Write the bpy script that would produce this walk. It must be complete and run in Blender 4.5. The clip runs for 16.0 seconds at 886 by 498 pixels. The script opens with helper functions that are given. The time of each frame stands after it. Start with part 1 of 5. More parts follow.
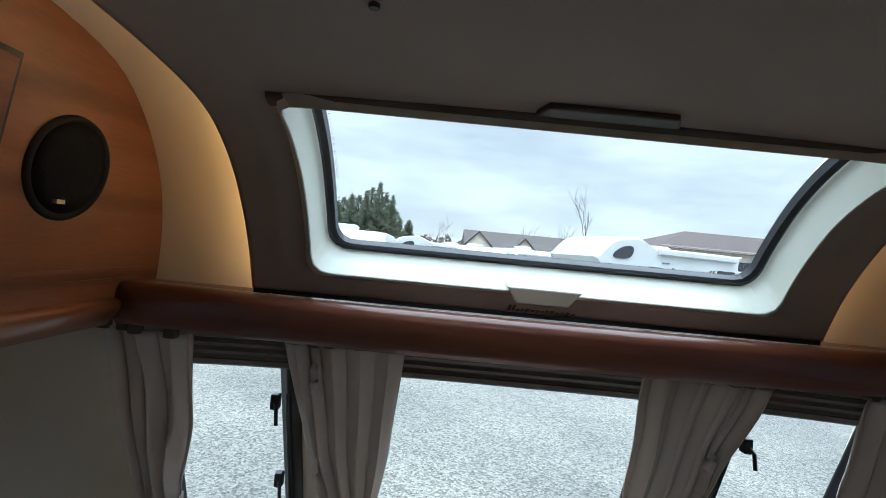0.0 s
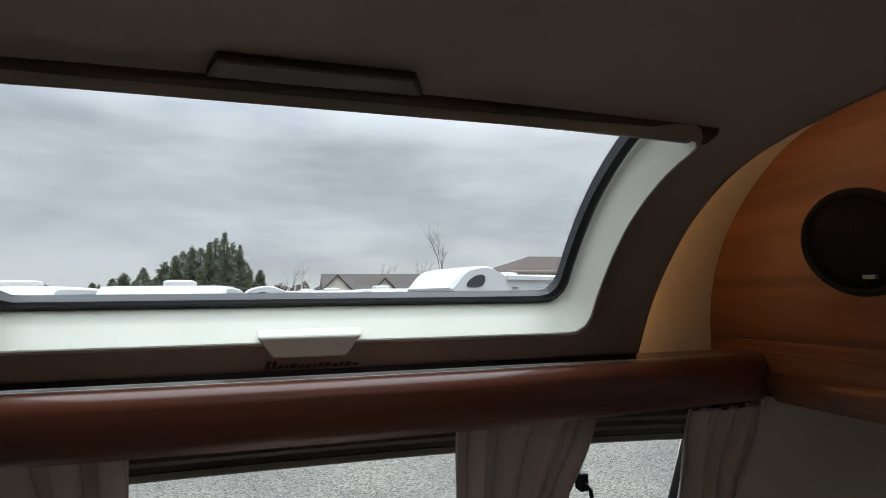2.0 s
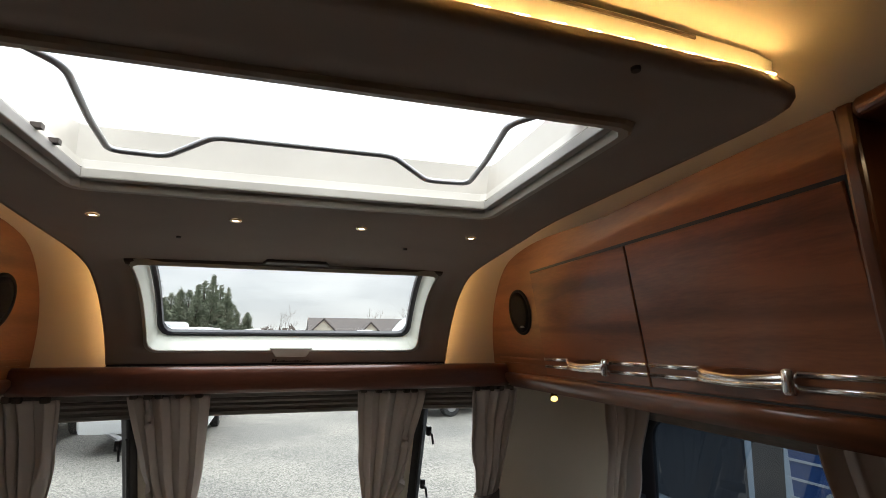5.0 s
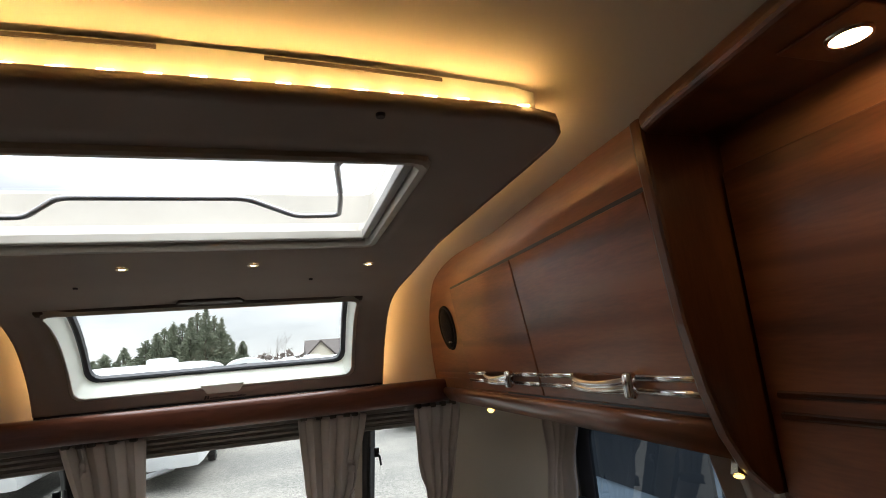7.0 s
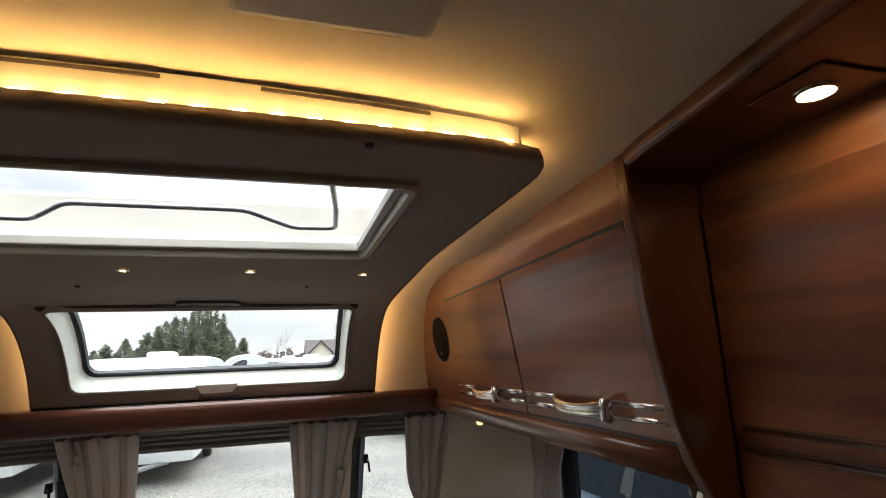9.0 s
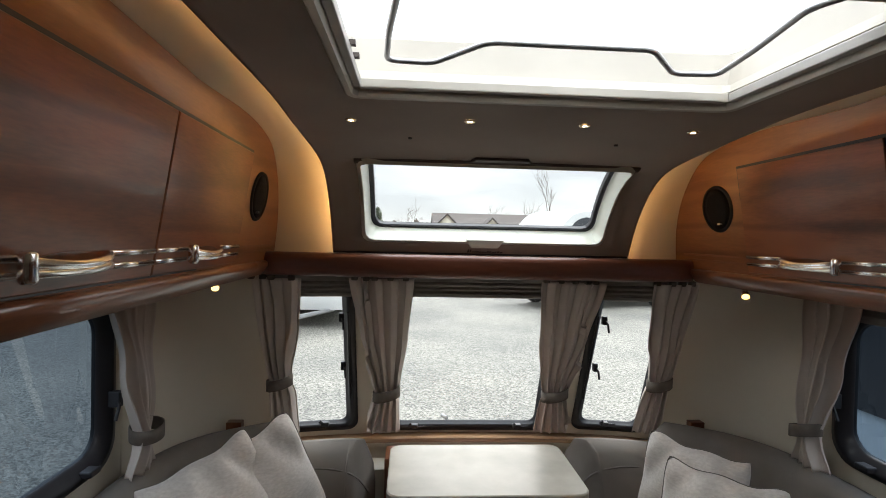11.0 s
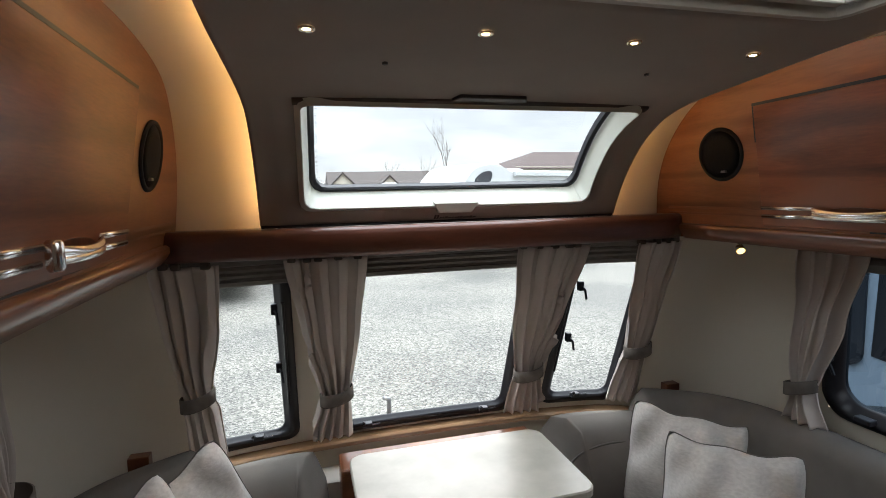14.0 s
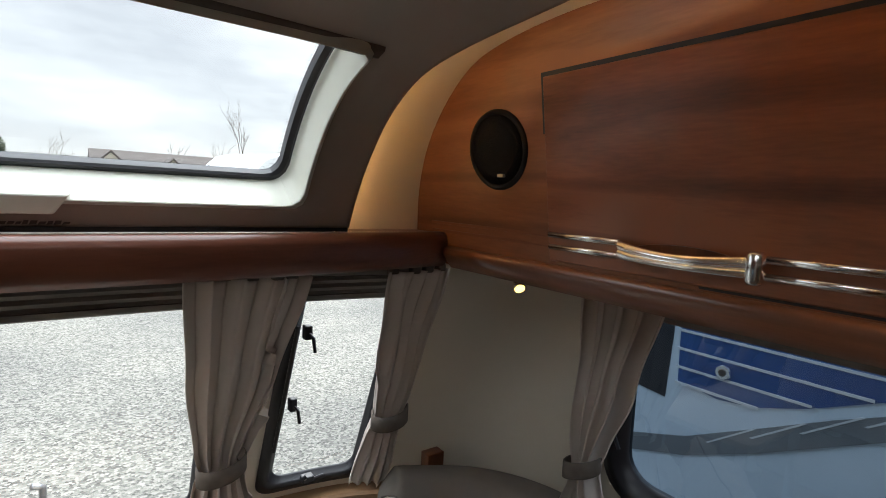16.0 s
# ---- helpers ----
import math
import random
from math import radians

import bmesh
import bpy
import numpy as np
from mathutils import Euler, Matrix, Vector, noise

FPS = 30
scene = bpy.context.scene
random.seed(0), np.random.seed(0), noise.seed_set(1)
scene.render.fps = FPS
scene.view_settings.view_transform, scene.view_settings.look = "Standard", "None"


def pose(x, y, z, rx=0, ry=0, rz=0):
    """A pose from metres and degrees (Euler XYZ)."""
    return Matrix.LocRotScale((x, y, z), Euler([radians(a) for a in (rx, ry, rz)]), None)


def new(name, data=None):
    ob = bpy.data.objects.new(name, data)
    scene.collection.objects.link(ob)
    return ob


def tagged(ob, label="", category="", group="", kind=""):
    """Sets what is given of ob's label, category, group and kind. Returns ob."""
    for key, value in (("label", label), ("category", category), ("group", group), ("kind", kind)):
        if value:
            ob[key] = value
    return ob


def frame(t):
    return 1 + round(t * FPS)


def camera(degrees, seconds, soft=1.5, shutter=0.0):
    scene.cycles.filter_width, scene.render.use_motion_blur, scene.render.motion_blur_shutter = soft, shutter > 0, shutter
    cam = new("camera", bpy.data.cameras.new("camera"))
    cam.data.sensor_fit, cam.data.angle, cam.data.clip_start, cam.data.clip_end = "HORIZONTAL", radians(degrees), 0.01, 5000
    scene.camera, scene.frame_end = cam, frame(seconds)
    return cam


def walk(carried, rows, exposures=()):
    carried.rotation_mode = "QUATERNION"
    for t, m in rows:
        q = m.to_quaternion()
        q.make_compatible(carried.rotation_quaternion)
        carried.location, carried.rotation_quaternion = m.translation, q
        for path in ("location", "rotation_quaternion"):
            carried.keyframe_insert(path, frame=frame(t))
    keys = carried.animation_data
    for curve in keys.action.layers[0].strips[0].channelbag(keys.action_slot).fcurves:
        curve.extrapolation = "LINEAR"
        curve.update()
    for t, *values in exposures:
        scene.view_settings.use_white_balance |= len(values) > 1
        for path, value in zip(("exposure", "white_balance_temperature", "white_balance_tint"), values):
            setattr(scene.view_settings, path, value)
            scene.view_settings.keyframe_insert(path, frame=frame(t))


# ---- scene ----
LENS = 81.5
cam = camera(LENS, 16.0, soft=0.9)
ROWS = [
    (0, pose(-0.199, -0.709, 1.658, 90.34, -5.44, -0.23)),
    (0.5, pose(-0.119, -0.556, 1.688, 95.71, -4.51, -11.43)),
    (1, pose(-0.051, -0.447, 1.691, 97.09, -2.14, -13.59)),
    (1.5, pose(-0.004, -0.427, 1.683, 96.11, -0.34, -12.85)),
    (2, pose(-0.014, -0.501, 1.656, 95.46, 0.74, -15.40)),
    (2.5, pose(-0.162, -0.705, 1.667, 97.67, 0.27, -19.42)),
    (3, pose(-0.246, -0.884, 1.673, 101.42, -2.78, -23.79)),
    (3.5, pose(-0.200, -1.016, 1.645, 103.44, -5.23, -18.17)),
    (4, pose(-0.289, -1.208, 1.616, 103.21, -6.03, -7.14)),
    (4.5, pose(-0.199, -1.474, 1.607, 100.13, -1.44, -7.24)),
    (5, pose(-0.017, -1.594, 1.620, 100.46, -0.06, -16.69)),
    (5.2, pose(0.067, -1.633, 1.615, 100.95, 0.62, -18.99)),
    (7.3, pose(0.222, -1.699, 1.645, 101.71, 5.16, -16.26)),
    (7.5, pose(0.233, -1.694, 1.651, 101.90, 4.53, -15.83)),
    (8, pose(0.281, -1.704, 1.667, 102.21, 3.83, -16.16)),
    (8.5, pose(0.301, -1.720, 1.658, 101.98, 3.39, -17.45)),
    (9, pose(0.231, -1.739, 1.654, 102.24, 2.31, -16.50)),
    (9.5, pose(0.191, -1.730, 1.635, 102.82, -0.04, -16.01)),
    (10, pose(0.048, -1.779, 1.598, 93.48, -0.02, -6.69)),
    (10.2, pose(-0.005, -1.781, 1.596, 92.02, -0.37, -5.66)),
    (12.3, pose(-0.580, -1.243, 1.643, 84.46, -1.03, -1.68)),
    (12.5, pose(-0.564, -1.237, 1.632, 84.07, -0.67, -4.86)),
    (13, pose(-0.513, -1.257, 1.630, 82.66, 1.32, -12.41)),
    (13.5, pose(-0.541, -1.251, 1.642, 84.36, 1.68, -14.24)),
    (14, pose(-0.439, -1.218, 1.629, 84.01, 1.35, -15.19)),
    (14.5, pose(-0.244, -1.143, 1.633, 82.47, 0.87, -15.97)),
    (15, pose(-0.116, -1.025, 1.630, 80.63, 1.53, -21.90)),
    (15.5, pose(-0.033, -0.789, 1.627, 84.11, -0.41, -31.45)),
    (16, pose(0.061, -0.719, 1.632, 84.16, -2.84, -36.37)),
]
EXPOSURES = [(0.0, 0.08, 5550, 2), (0.5, -0.28, 5900, 8), (1.0, -0.42, 6200, 10), (2.0, -0.62, 6300, 10), (2.7, -0.2, 6600, 10), (3.5, 0.0, 6600, 10), (5.2, 0.0, 6600, 10),
             (7.3, 0.22, 6500, 10), (9.7, 0.26, 6500, 10), (10.2, 0.24, 6600, 10), (12.3, 0.2, 6400, 10), (13.5, 0.26, 6300, 10), (16.0, 0.2, 6400, 10)]
walk(cam, ROWS, EXPOSURES)

# ---- light ----
world = bpy.data.worlds.new("sky")
scene.world = world
world.use_nodes = True
wn, wl = world.node_tree.nodes, world.node_tree.links
wn.clear()
w_out = wn.new("ShaderNodeOutputWorld")
w_bg = wn.new("ShaderNodeBackground")
w_sky = wn.new("ShaderNodeTexSky")
w_sky.sky_type = "NISHITA"
w_sky.sun_disc = False
w_sky.sun_elevation = radians(38)
w_sky.sun_rotation = radians(20)
w_gain = wn.new("ShaderNodeVectorMath")
w_gain.operation = "SCALE"
w_gain.inputs["Scale"].default_value = 0.09
w_tc = wn.new("ShaderNodeTexCoord")
w_map = wn.new("ShaderNodeMapping")
w_map.inputs["Scale"].default_value = (1.2, 1.2, 4.5)
w_noise = wn.new("ShaderNodeTexNoise")
w_noise.inputs["Scale"].default_value = 2.4
w_noise.inputs["Detail"].default_value = 7
w_noise.inputs["Roughness"].default_value = 0.55
w_ramp = wn.new("ShaderNodeValToRGB")
w_ramp.color_ramp.elements[0].position = 0.34
w_ramp.color_ramp.elements[0].color = (0.66, 0.71, 0.76, 1)
w_ramp.color_ramp.elements[1].position = 0.62
w_ramp.color_ramp.elements[1].color = (1.0, 1.05, 1.08, 1)
w_mix = wn.new("ShaderNodeMix")
w_mix.data_type = "RGBA"
w_mix.inputs["Factor"].default_value = 0.88
wl.new(w_tc.outputs["Generated"], w_map.inputs["Vector"])
wl.new(w_map.outputs["Vector"], w_noise.inputs["Vector"])
wl.new(w_noise.outputs["Fac"], w_ramp.inputs["Fac"])
wl.new(w_sky.outputs["Color"], w_gain.inputs[0])
wl.new(w_gain.outputs["Vector"], w_mix.inputs["A"])
wl.new(w_ramp.outputs["Color"], w_mix.inputs["B"])
# an overcast sky is about three times as bright overhead as at the horizon
w_sep = wn.new("ShaderNodeSeparateXYZ")
w_rise = wn.new("ShaderNodeMapRange")
w_rise.inputs["From Min"].default_value, w_rise.inputs["From Max"].default_value = 0.28, 0.8
w_rise.inputs["To Min"].default_value, w_rise.inputs["To Max"].default_value = 0.56, 3.2
w_lift = wn.new("ShaderNodeVectorMath")
w_lift.operation = "SCALE"
wl.new(w_tc.outputs["Generated"], w_sep.inputs["Vector"])
wl.new(w_sep.outputs["Z"], w_rise.inputs["Value"])
wl.new(w_mix.outputs["Result"], w_lift.inputs[0])
wl.new(w_rise.outputs["Result"], w_lift.inputs["Scale"])
wl.new(w_lift.outputs["Vector"], w_bg.inputs["Color"])
w_bg.inputs["Strength"].default_value = 1.9
wl.new(w_bg.outputs["Background"], w_out.inputs["Surface"])

sun = new("sun", bpy.data.lights.new("sun", "SUN"))
sun.data.energy, sun.data.angle, sun.data.color = 0.9, radians(25), (1.0, 0.97, 0.92)
sun.matrix_world = pose(0, 0, 30, 52, 0, 160)
LED_POWER = 30.0


# ---- materials ----
def mat(name, base, rough=0.5, metal=0.0, coat=0.0, spec=0.5):
    m = bpy.data.materials.new(name)
    m.use_nodes = True
    b = m.node_tree.nodes["Principled BSDF"]
    b.inputs["Base Color"].default_value = (*base, 1)
    b.inputs["Roughness"].default_value = rough
    b.inputs["Metallic"].default_value = metal
    b.inputs["Coat Weight"].default_value = coat
    b.inputs["Coat Roughness"].default_value = 0.12
    b.inputs["Specular IOR Level"].default_value = spec
    return m


def vary(m, lo, hi, scale, bump=0.0, bump_scale=200.0, stretch=(1, 1, 1), detail=6, rough=None, lo_at=0.3, hi_at=0.7):
    """Two colours mixed by a noise, a finer noise as relief."""
    n, l = m.node_tree.nodes, m.node_tree.links
    b = n["Principled BSDF"]
    tc = n.new("ShaderNodeTexCoord")
    mp = n.new("ShaderNodeMapping")
    mp.inputs["Scale"].default_value = stretch
    l.new(tc.outputs["Object"], mp.inputs["Vector"])
    nz = n.new("ShaderNodeTexNoise")
    nz.inputs["Scale"].default_value = scale
    nz.inputs["Detail"].default_value = detail
    l.new(mp.outputs["Vector"], nz.inputs["Vector"])
    rp = n.new("ShaderNodeValToRGB")
    rp.color_ramp.elements[0].position, rp.color_ramp.elements[1].position = lo_at, hi_at
    rp.color_ramp.elements[0].color, rp.color_ramp.elements[1].color = (*lo, 1), (*hi, 1)
    l.new(nz.outputs["Fac"], rp.inputs["Fac"])
    l.new(rp.outputs["Color"], b.inputs["Base Color"])
    if rough:
        mr = n.new("ShaderNodeMapRange")
        mr.inputs["To Min"].default_value, mr.inputs["To Max"].default_value = rough
        l.new(nz.outputs["Fac"], mr.inputs["Value"])
        l.new(mr.outputs["Result"], b.inputs["Roughness"])
    if bump:
        nb = n.new("ShaderNodeTexNoise")
        nb.inputs["Scale"].default_value = bump_scale
        nb.inputs["Detail"].default_value = 4
        l.new(mp.outputs["Vector"], nb.inputs["Vector"])
        bp = n.new("ShaderNodeBump")
        bp.inputs["Strength"].default_value = bump
        bp.inputs["Distance"].default_value = 0.002
        l.new(nb.outputs["Fac"], bp.inputs["Height"])
        l.new(bp.outputs["Normal"], b.inputs["Normal"])
    return m


def wood(name, dark, light, axis="y", coat=0.35, rough=0.3):
    """Veneer: long wavy figure, fine pores and a lacquer coat."""
    m = mat(name, light, rough, 0, coat)
    n, l = m.node_tree.nodes, m.node_tree.links
    b = n["Principled BSDF"]
    tc = n.new("ShaderNodeTexCoord")
    mp = n.new("ShaderNodeMapping")
    mp.inputs["Scale"].default_value = {"y": (1, 0.12, 1), "x": (0.12, 1, 1), "z": (1, 1, 0.12)}[axis]
    info = n.new("ShaderNodeObjectInfo")
    add = n.new("ShaderNodeVectorMath")
    add.operation = "MULTIPLY_ADD"
    add.inputs[1].default_value = (3.1, 7.7, 5.3)
    l.new(info.outputs["Random"], add.inputs[0])
    l.new(tc.outputs["Object"], add.inputs[2])
    l.new(add.outputs["Vector"], mp.inputs["Vector"])
    big = n.new("ShaderNodeTexNoise")
    big.inputs["Scale"].default_value, big.inputs["Detail"].default_value, big.inputs["Distortion"].default_value = 8, 5, 1.4
    fine = n.new("ShaderNodeTexNoise")
    fine.inputs["Scale"].default_value, fine.inputs["Detail"].default_value = 240, 6
    for t in (big, fine):
        l.new(mp.outputs["Vector"], t.inputs["Vector"])
    mx = n.new("ShaderNodeMix")
    mx.inputs["Factor"].default_value = 0.2
    l.new(big.outputs["Fac"], mx.inputs["A"])
    l.new(fine.outputs["Fac"], mx.inputs["B"])
    rp = n.new("ShaderNodeValToRGB")
    rp.color_ramp.elements[0].position, rp.color_ramp.elements[1].position = 0.36, 0.62
    rp.color_ramp.elements[0].color, rp.color_ramp.elements[1].color = (*dark, 1), (*light, 1)
    l.new(mx.outputs["Result"], rp.inputs["Fac"])
    # sparse dark veins along the grain
    vein = n.new("ShaderNodeTexWave")
    vein.bands_direction = "Z" if axis == "y" else ("Z" if axis == "x" else "Y")
    vein.inputs["Scale"].default_value, vein.inputs["Distortion"].default_value = 2.6, 9.0
    vein.inputs["Detail"].default_value, vein.inputs["Detail Scale"].default_value = 2.0, 0.9
    l.new(mp.outputs["Vector"], vein.inputs["Vector"])
    vr = n.new("ShaderNodeValToRGB")
    vr.color_ramp.elements[0].position, vr.color_ramp.elements[1].position = 0.0, 0.16
    vr.color_ramp.elements[0].color, vr.color_ramp.elements[1].color = (0.62, 0.58, 0.55, 1), (1, 1, 1, 1)
    l.new(vein.outputs["Fac"], vr.inputs["Fac"])
    vm = n.new("ShaderNodeMix")
    vm.data_type, vm.blend_type = "RGBA", "MULTIPLY"
    vm.inputs["Factor"].default_value = 0.8
    l.new(rp.outputs["Color"], vm.inputs["A"])
    l.new(vr.outputs["Color"], vm.inputs["B"])
    l.new(vm.outputs["Result"], b.inputs["Base Color"])
    bp = n.new("ShaderNodeBump")
    bp.inputs["Strength"].default_value, bp.inputs["Distance"].default_value = 0.06, 0.001
    l.new(fine.outputs["Fac"], bp.inputs["Height"])
    l.new(bp.outputs["Normal"], b.inputs["Normal"])
    return m


def glow(name, colour, strength):
    m = mat(name, (0.8, 0.8, 0.8), 0.4)
    b = m.node_tree.nodes["Principled BSDF"]
    b.inputs["Emission Color"].default_value = (*colour, 1)
    b.inputs["Emission Strength"].default_value = strength
    return m


def glass(name, tint, mirror=0.03):
    """A thin pane: mostly clear, with a weak reflection."""
    m = bpy.data.materials.new(name)
    m.use_nodes = True
    n, l = m.node_tree.nodes, m.node_tree.links
    n.clear()
    out = n.new("ShaderNodeOutputMaterial")
    tr = n.new("ShaderNodeBsdfTransparent")
    tr.inputs["Color"].default_value = (*tint, 1)
    gl = n.new("ShaderNodeBsdfGlossy")
    gl.inputs["Roughness"].default_value = 0.02
    mx = n.new("ShaderNodeMixShader")
    lw = n.new("ShaderNodeLayerWeight")
    pw = n.new("ShaderNodeMath")
    pw.operation = "POWER"
    pw.inputs[1].default_value = 4.0
    ma = n.new("ShaderNodeMath")
    ma.operation = "MULTIPLY_ADD"
    ma.inputs[1].default_value, ma.inputs[2].default_value = 0.6, mirror
    l.new(lw.outputs["Facing"], pw.inputs[0])
    l.new(pw.outputs["Value"], ma.inputs[0])
    l.new(ma.outputs["Value"], mx.inputs["Fac"])
    l.new(tr.outputs["BSDF"], mx.inputs[1])
    l.new(gl.outputs["BSDF"], mx.inputs[2])
    l.new(mx.outputs["Shader"], out.inputs["Surface"])
    return m


M_WOOD = wood("walnut_veneer", (0.120, 0.036, 0.015), (0.285, 0.094, 0.036), "y", 0.2, 0.36)
M_FASCIA = wood("walnut_frame_veneer", (0.172, 0.060, 0.023), (0.30, 0.113, 0.044), "y", 0.2, 0.36)
M_RAIL = wood("walnut_rail", (0.16, 0.054, 0.025), (0.255, 0.095, 0.042))
M_SHELF = wood("cherry_shelf", (0.10, 0.033, 0.018), (0.185, 0.060, 0.034), "x", 0.3, 0.34)
M_PILLAR = wood("dark_walnut_upright", (0.09, 0.028, 0.012), (0.19, 0.065, 0.025), "z")
M_SILL = wood("light_oak_sill", (0.36, 0.20, 0.10), (0.50, 0.31, 0.17), "x")
M_TAUPE = vary(mat("taupe_headlining", (0.3, 0.25, 0.21), 0.85, 0, 0, 0.2), (0.35, 0.296, 0.256), (0.42, 0.358, 0.31), 3, 0.15, 900)
M_CREAM = vary(mat("cream_wall_lining", (0.7, 0.62, 0.48), 0.6, 0, 0, 0.3), (0.66, 0.595, 0.485), (0.73, 0.665, 0.55), 2, 0.05, 400)
M_TRIM = vary(mat("ivory_plastic", (0.82, 0.8, 0.7), 0.35), (0.68, 0.68, 0.585), (0.74, 0.74, 0.65), 4, 0.02, 300)
M_WHITE = vary(mat("white_plastic", (0.66, 0.64, 0.58), 0.4), (0.50, 0.465, 0.405), (0.57, 0.535, 0.47), 5, 0.02, 300)
M_TRACK = vary(mat("grey_blind_track", (0.42, 0.4, 0.37), 0.45), (0.36, 0.34, 0.31), (0.45, 0.43, 0.40), 8)
M_BLACK = mat("black_rubber", (0.018, 0.018, 0.022), 0.35)
M_MESH = vary(mat("black_speaker_mesh", (0.012, 0.012, 0.013), 0.8, 0, 0, 0.15), (0.005, 0.005, 0.006), (0.018, 0.018, 0.02), 420, 0.6, 420)
M_RIM = mat("matt_black_rim", (0.012, 0.012, 0.013), 0.7, 0, 0, 0.2)
M_CHROME = mat("chrome", (0.9, 0.9, 0.91), 0.2, 1.0)
M_STEEL = mat("grey_steel_bar", (0.34, 0.34, 0.35), 0.3, 0.8)
M_BRASS = mat("warm_spot_rim", (0.75, 0.68, 0.55), 0.25, 1.0)
M_DARK = vary(mat("dark_brown_plastic", (0.07, 0.055, 0.045), 0.5), (0.06, 0.047, 0.038), (0.09, 0.07, 0.06), 20)
M_BLINDBAR = vary(mat("brown_blind_bar", (0.13, 0.105, 0.09), 0.5), (0.11, 0.09, 0.077), (0.15, 0.122, 0.105), 14)
M_BLIND = vary(mat("grey_brown_blind", (0.22, 0.2, 0.18), 0.7), (0.19, 0.172, 0.155), (0.25, 0.228, 0.205), 30, 0.1, 300, (1, 1, 6))
M_CURTAIN = vary(mat("beige_curtain_cloth", (0.5, 0.43, 0.36), 0.9, 0, 0, 0.1), (0.57, 0.50, 0.445), (0.68, 0.605, 0.545), 6, 0.4, 900, (1, 1, 0.25))
M_TIE = vary(mat("taupe_tie_cloth", (0.16, 0.135, 0.115), 0.9, 0, 0, 0.1), (0.13, 0.11, 0.092), (0.18, 0.152, 0.13), 30, 0.3, 700)
M_SOFA = vary(mat("taupe_upholstery", (0.2, 0.175, 0.15), 0.85, 0, 0, 0.2), (0.17, 0.15, 0.13), (0.215, 0.192, 0.168), 7, 0.35, 800)
M_PIPE = mat("dark_piping", (0.14, 0.122, 0.108), 0.7)
M_CUSHION = vary(mat("oatmeal_chenille", (0.52, 0.46, 0.41), 0.85, 0, 0, 0.2), (0.56, 0.505, 0.455), (0.69, 0.635, 0.58), 70, 0.5, 240, (1, 1, 2.5))
M_CUSHION.node_tree.nodes["Principled BSDF"].inputs["Sheen Weight"].default_value = 0.3
M_TABLE = vary(mat("cream_stone_laminate", (0.78, 0.72, 0.6), 0.4, 0, 0.1), (0.36, 0.325, 0.265), (0.52, 0.485, 0.41), 7, 0.01, 200)
M_FLOOR = wood("floor_boards", (0.16, 0.09, 0.05), (0.26, 0.16, 0.09))
M_BULB = glow("warm_lamp", (1.0, 0.70, 0.34), 16)
M_SPOT = glow("yellow_spot_lens", (1.0, 0.66, 0.18), 3.2)
M_BULB_BIG = glow("warm_lamp_large", (1.0, 0.76, 0.44), 52)
M_LED = glow("warm_led_strip", (1.0, 0.56, 0.19), LED_POWER)
M_DIODE = glow("warm_led_diode", (1.0, 0.56, 0.19), LED_POWER * 2.0)
M_GLASS = glass("acrylic_window", (0.93, 0.95, 0.95))
M_TINT = glass("tinted_acrylic_window", (0.17, 0.215, 0.265), 0.06)
M_DOTS = bpy.data.materials.new("printed_dots")
M_DOTS.use_nodes = True
n, l = M_DOTS.node_tree.nodes, M_DOTS.node_tree.links
tc, vor, less, tr, mx = (n.new(k) for k in ("ShaderNodeTexCoord", "ShaderNodeTexVoronoi", "ShaderNodeMath", "ShaderNodeBsdfTransparent", "ShaderNodeMixShader"))
vor.inputs["Scale"].default_value, vor.inputs["Randomness"].default_value = 420, 0.0
less.operation = "LESS_THAN"
less.inputs[1].default_value = 0.27
n["Principled BSDF"].inputs["Base Color"].default_value = (0.01, 0.01, 0.012, 1)
l.new(tc.outputs["Object"], vor.inputs["Vector"])
l.new(vor.outputs["Distance"], less.inputs[0])
l.new(less.outputs["Value"], mx.inputs["Fac"])
l.new(tr.outputs["BSDF"], mx.inputs[1])
l.new(n["Principled BSDF"].outputs["BSDF"], mx.inputs[2])
l.new(mx.outputs["Shader"], n["Material Output"].inputs["Surface"])
M_DOME = glass("rooflight_dome", (0.96, 0.96, 0.96))


# ---- helpers for meshes ----
def link(name, bm, material, smooth=False, recalc=True):
    me = bpy.data.meshes.new(name)
    if recalc:
        bmesh.ops.recalc_face_normals(bm, faces=bm.faces[:])
    bm.to_mesh(me)
    bm.free()
    me.materials.append(material)
    if smooth:
        for p in me.polygons:
            p.use_smooth = True
    return new(name, me)


def thing(name, bm, material, label, category, group="", kind="", smooth=False):
    return tagged(link(name, bm, material, smooth), label, category, group, kind)


def holder(name, at, label, category, group="", kind=""):
    ob = new(name)
    ob.location = at
    bpy.context.view_layer.update()
    return tagged(ob, label, category, group, kind)


def part(name, bm, material, parent, label="", smooth=False):
    ob = link(name, bm, material, smooth)
    ob.parent = parent
    if parent.parent is None:
        ob.matrix_parent_inverse = Matrix.Translation(-parent.location)
    if label:
        ob["label"] = label
    return ob


def soften(ob, width=0.004, segments=2):
    mod = ob.modifiers.new("bevel", "BEVEL")
    mod.width, mod.segments, mod.limit_method = width, segments, "ANGLE"
    return ob


def crisp(ob, degrees=28):
    """Keeps smooth shading from running over hard steps."""
    mod = ob.modifiers.new("edges", "EDGE_SPLIT")
    mod.split_angle = radians(degrees)
    return ob


def thick(ob, t, offset=-1.0):
    mod = ob.modifiers.new("solidify", "SOLIDIFY")
    mod.thickness, mod.offset = t, offset
    return ob


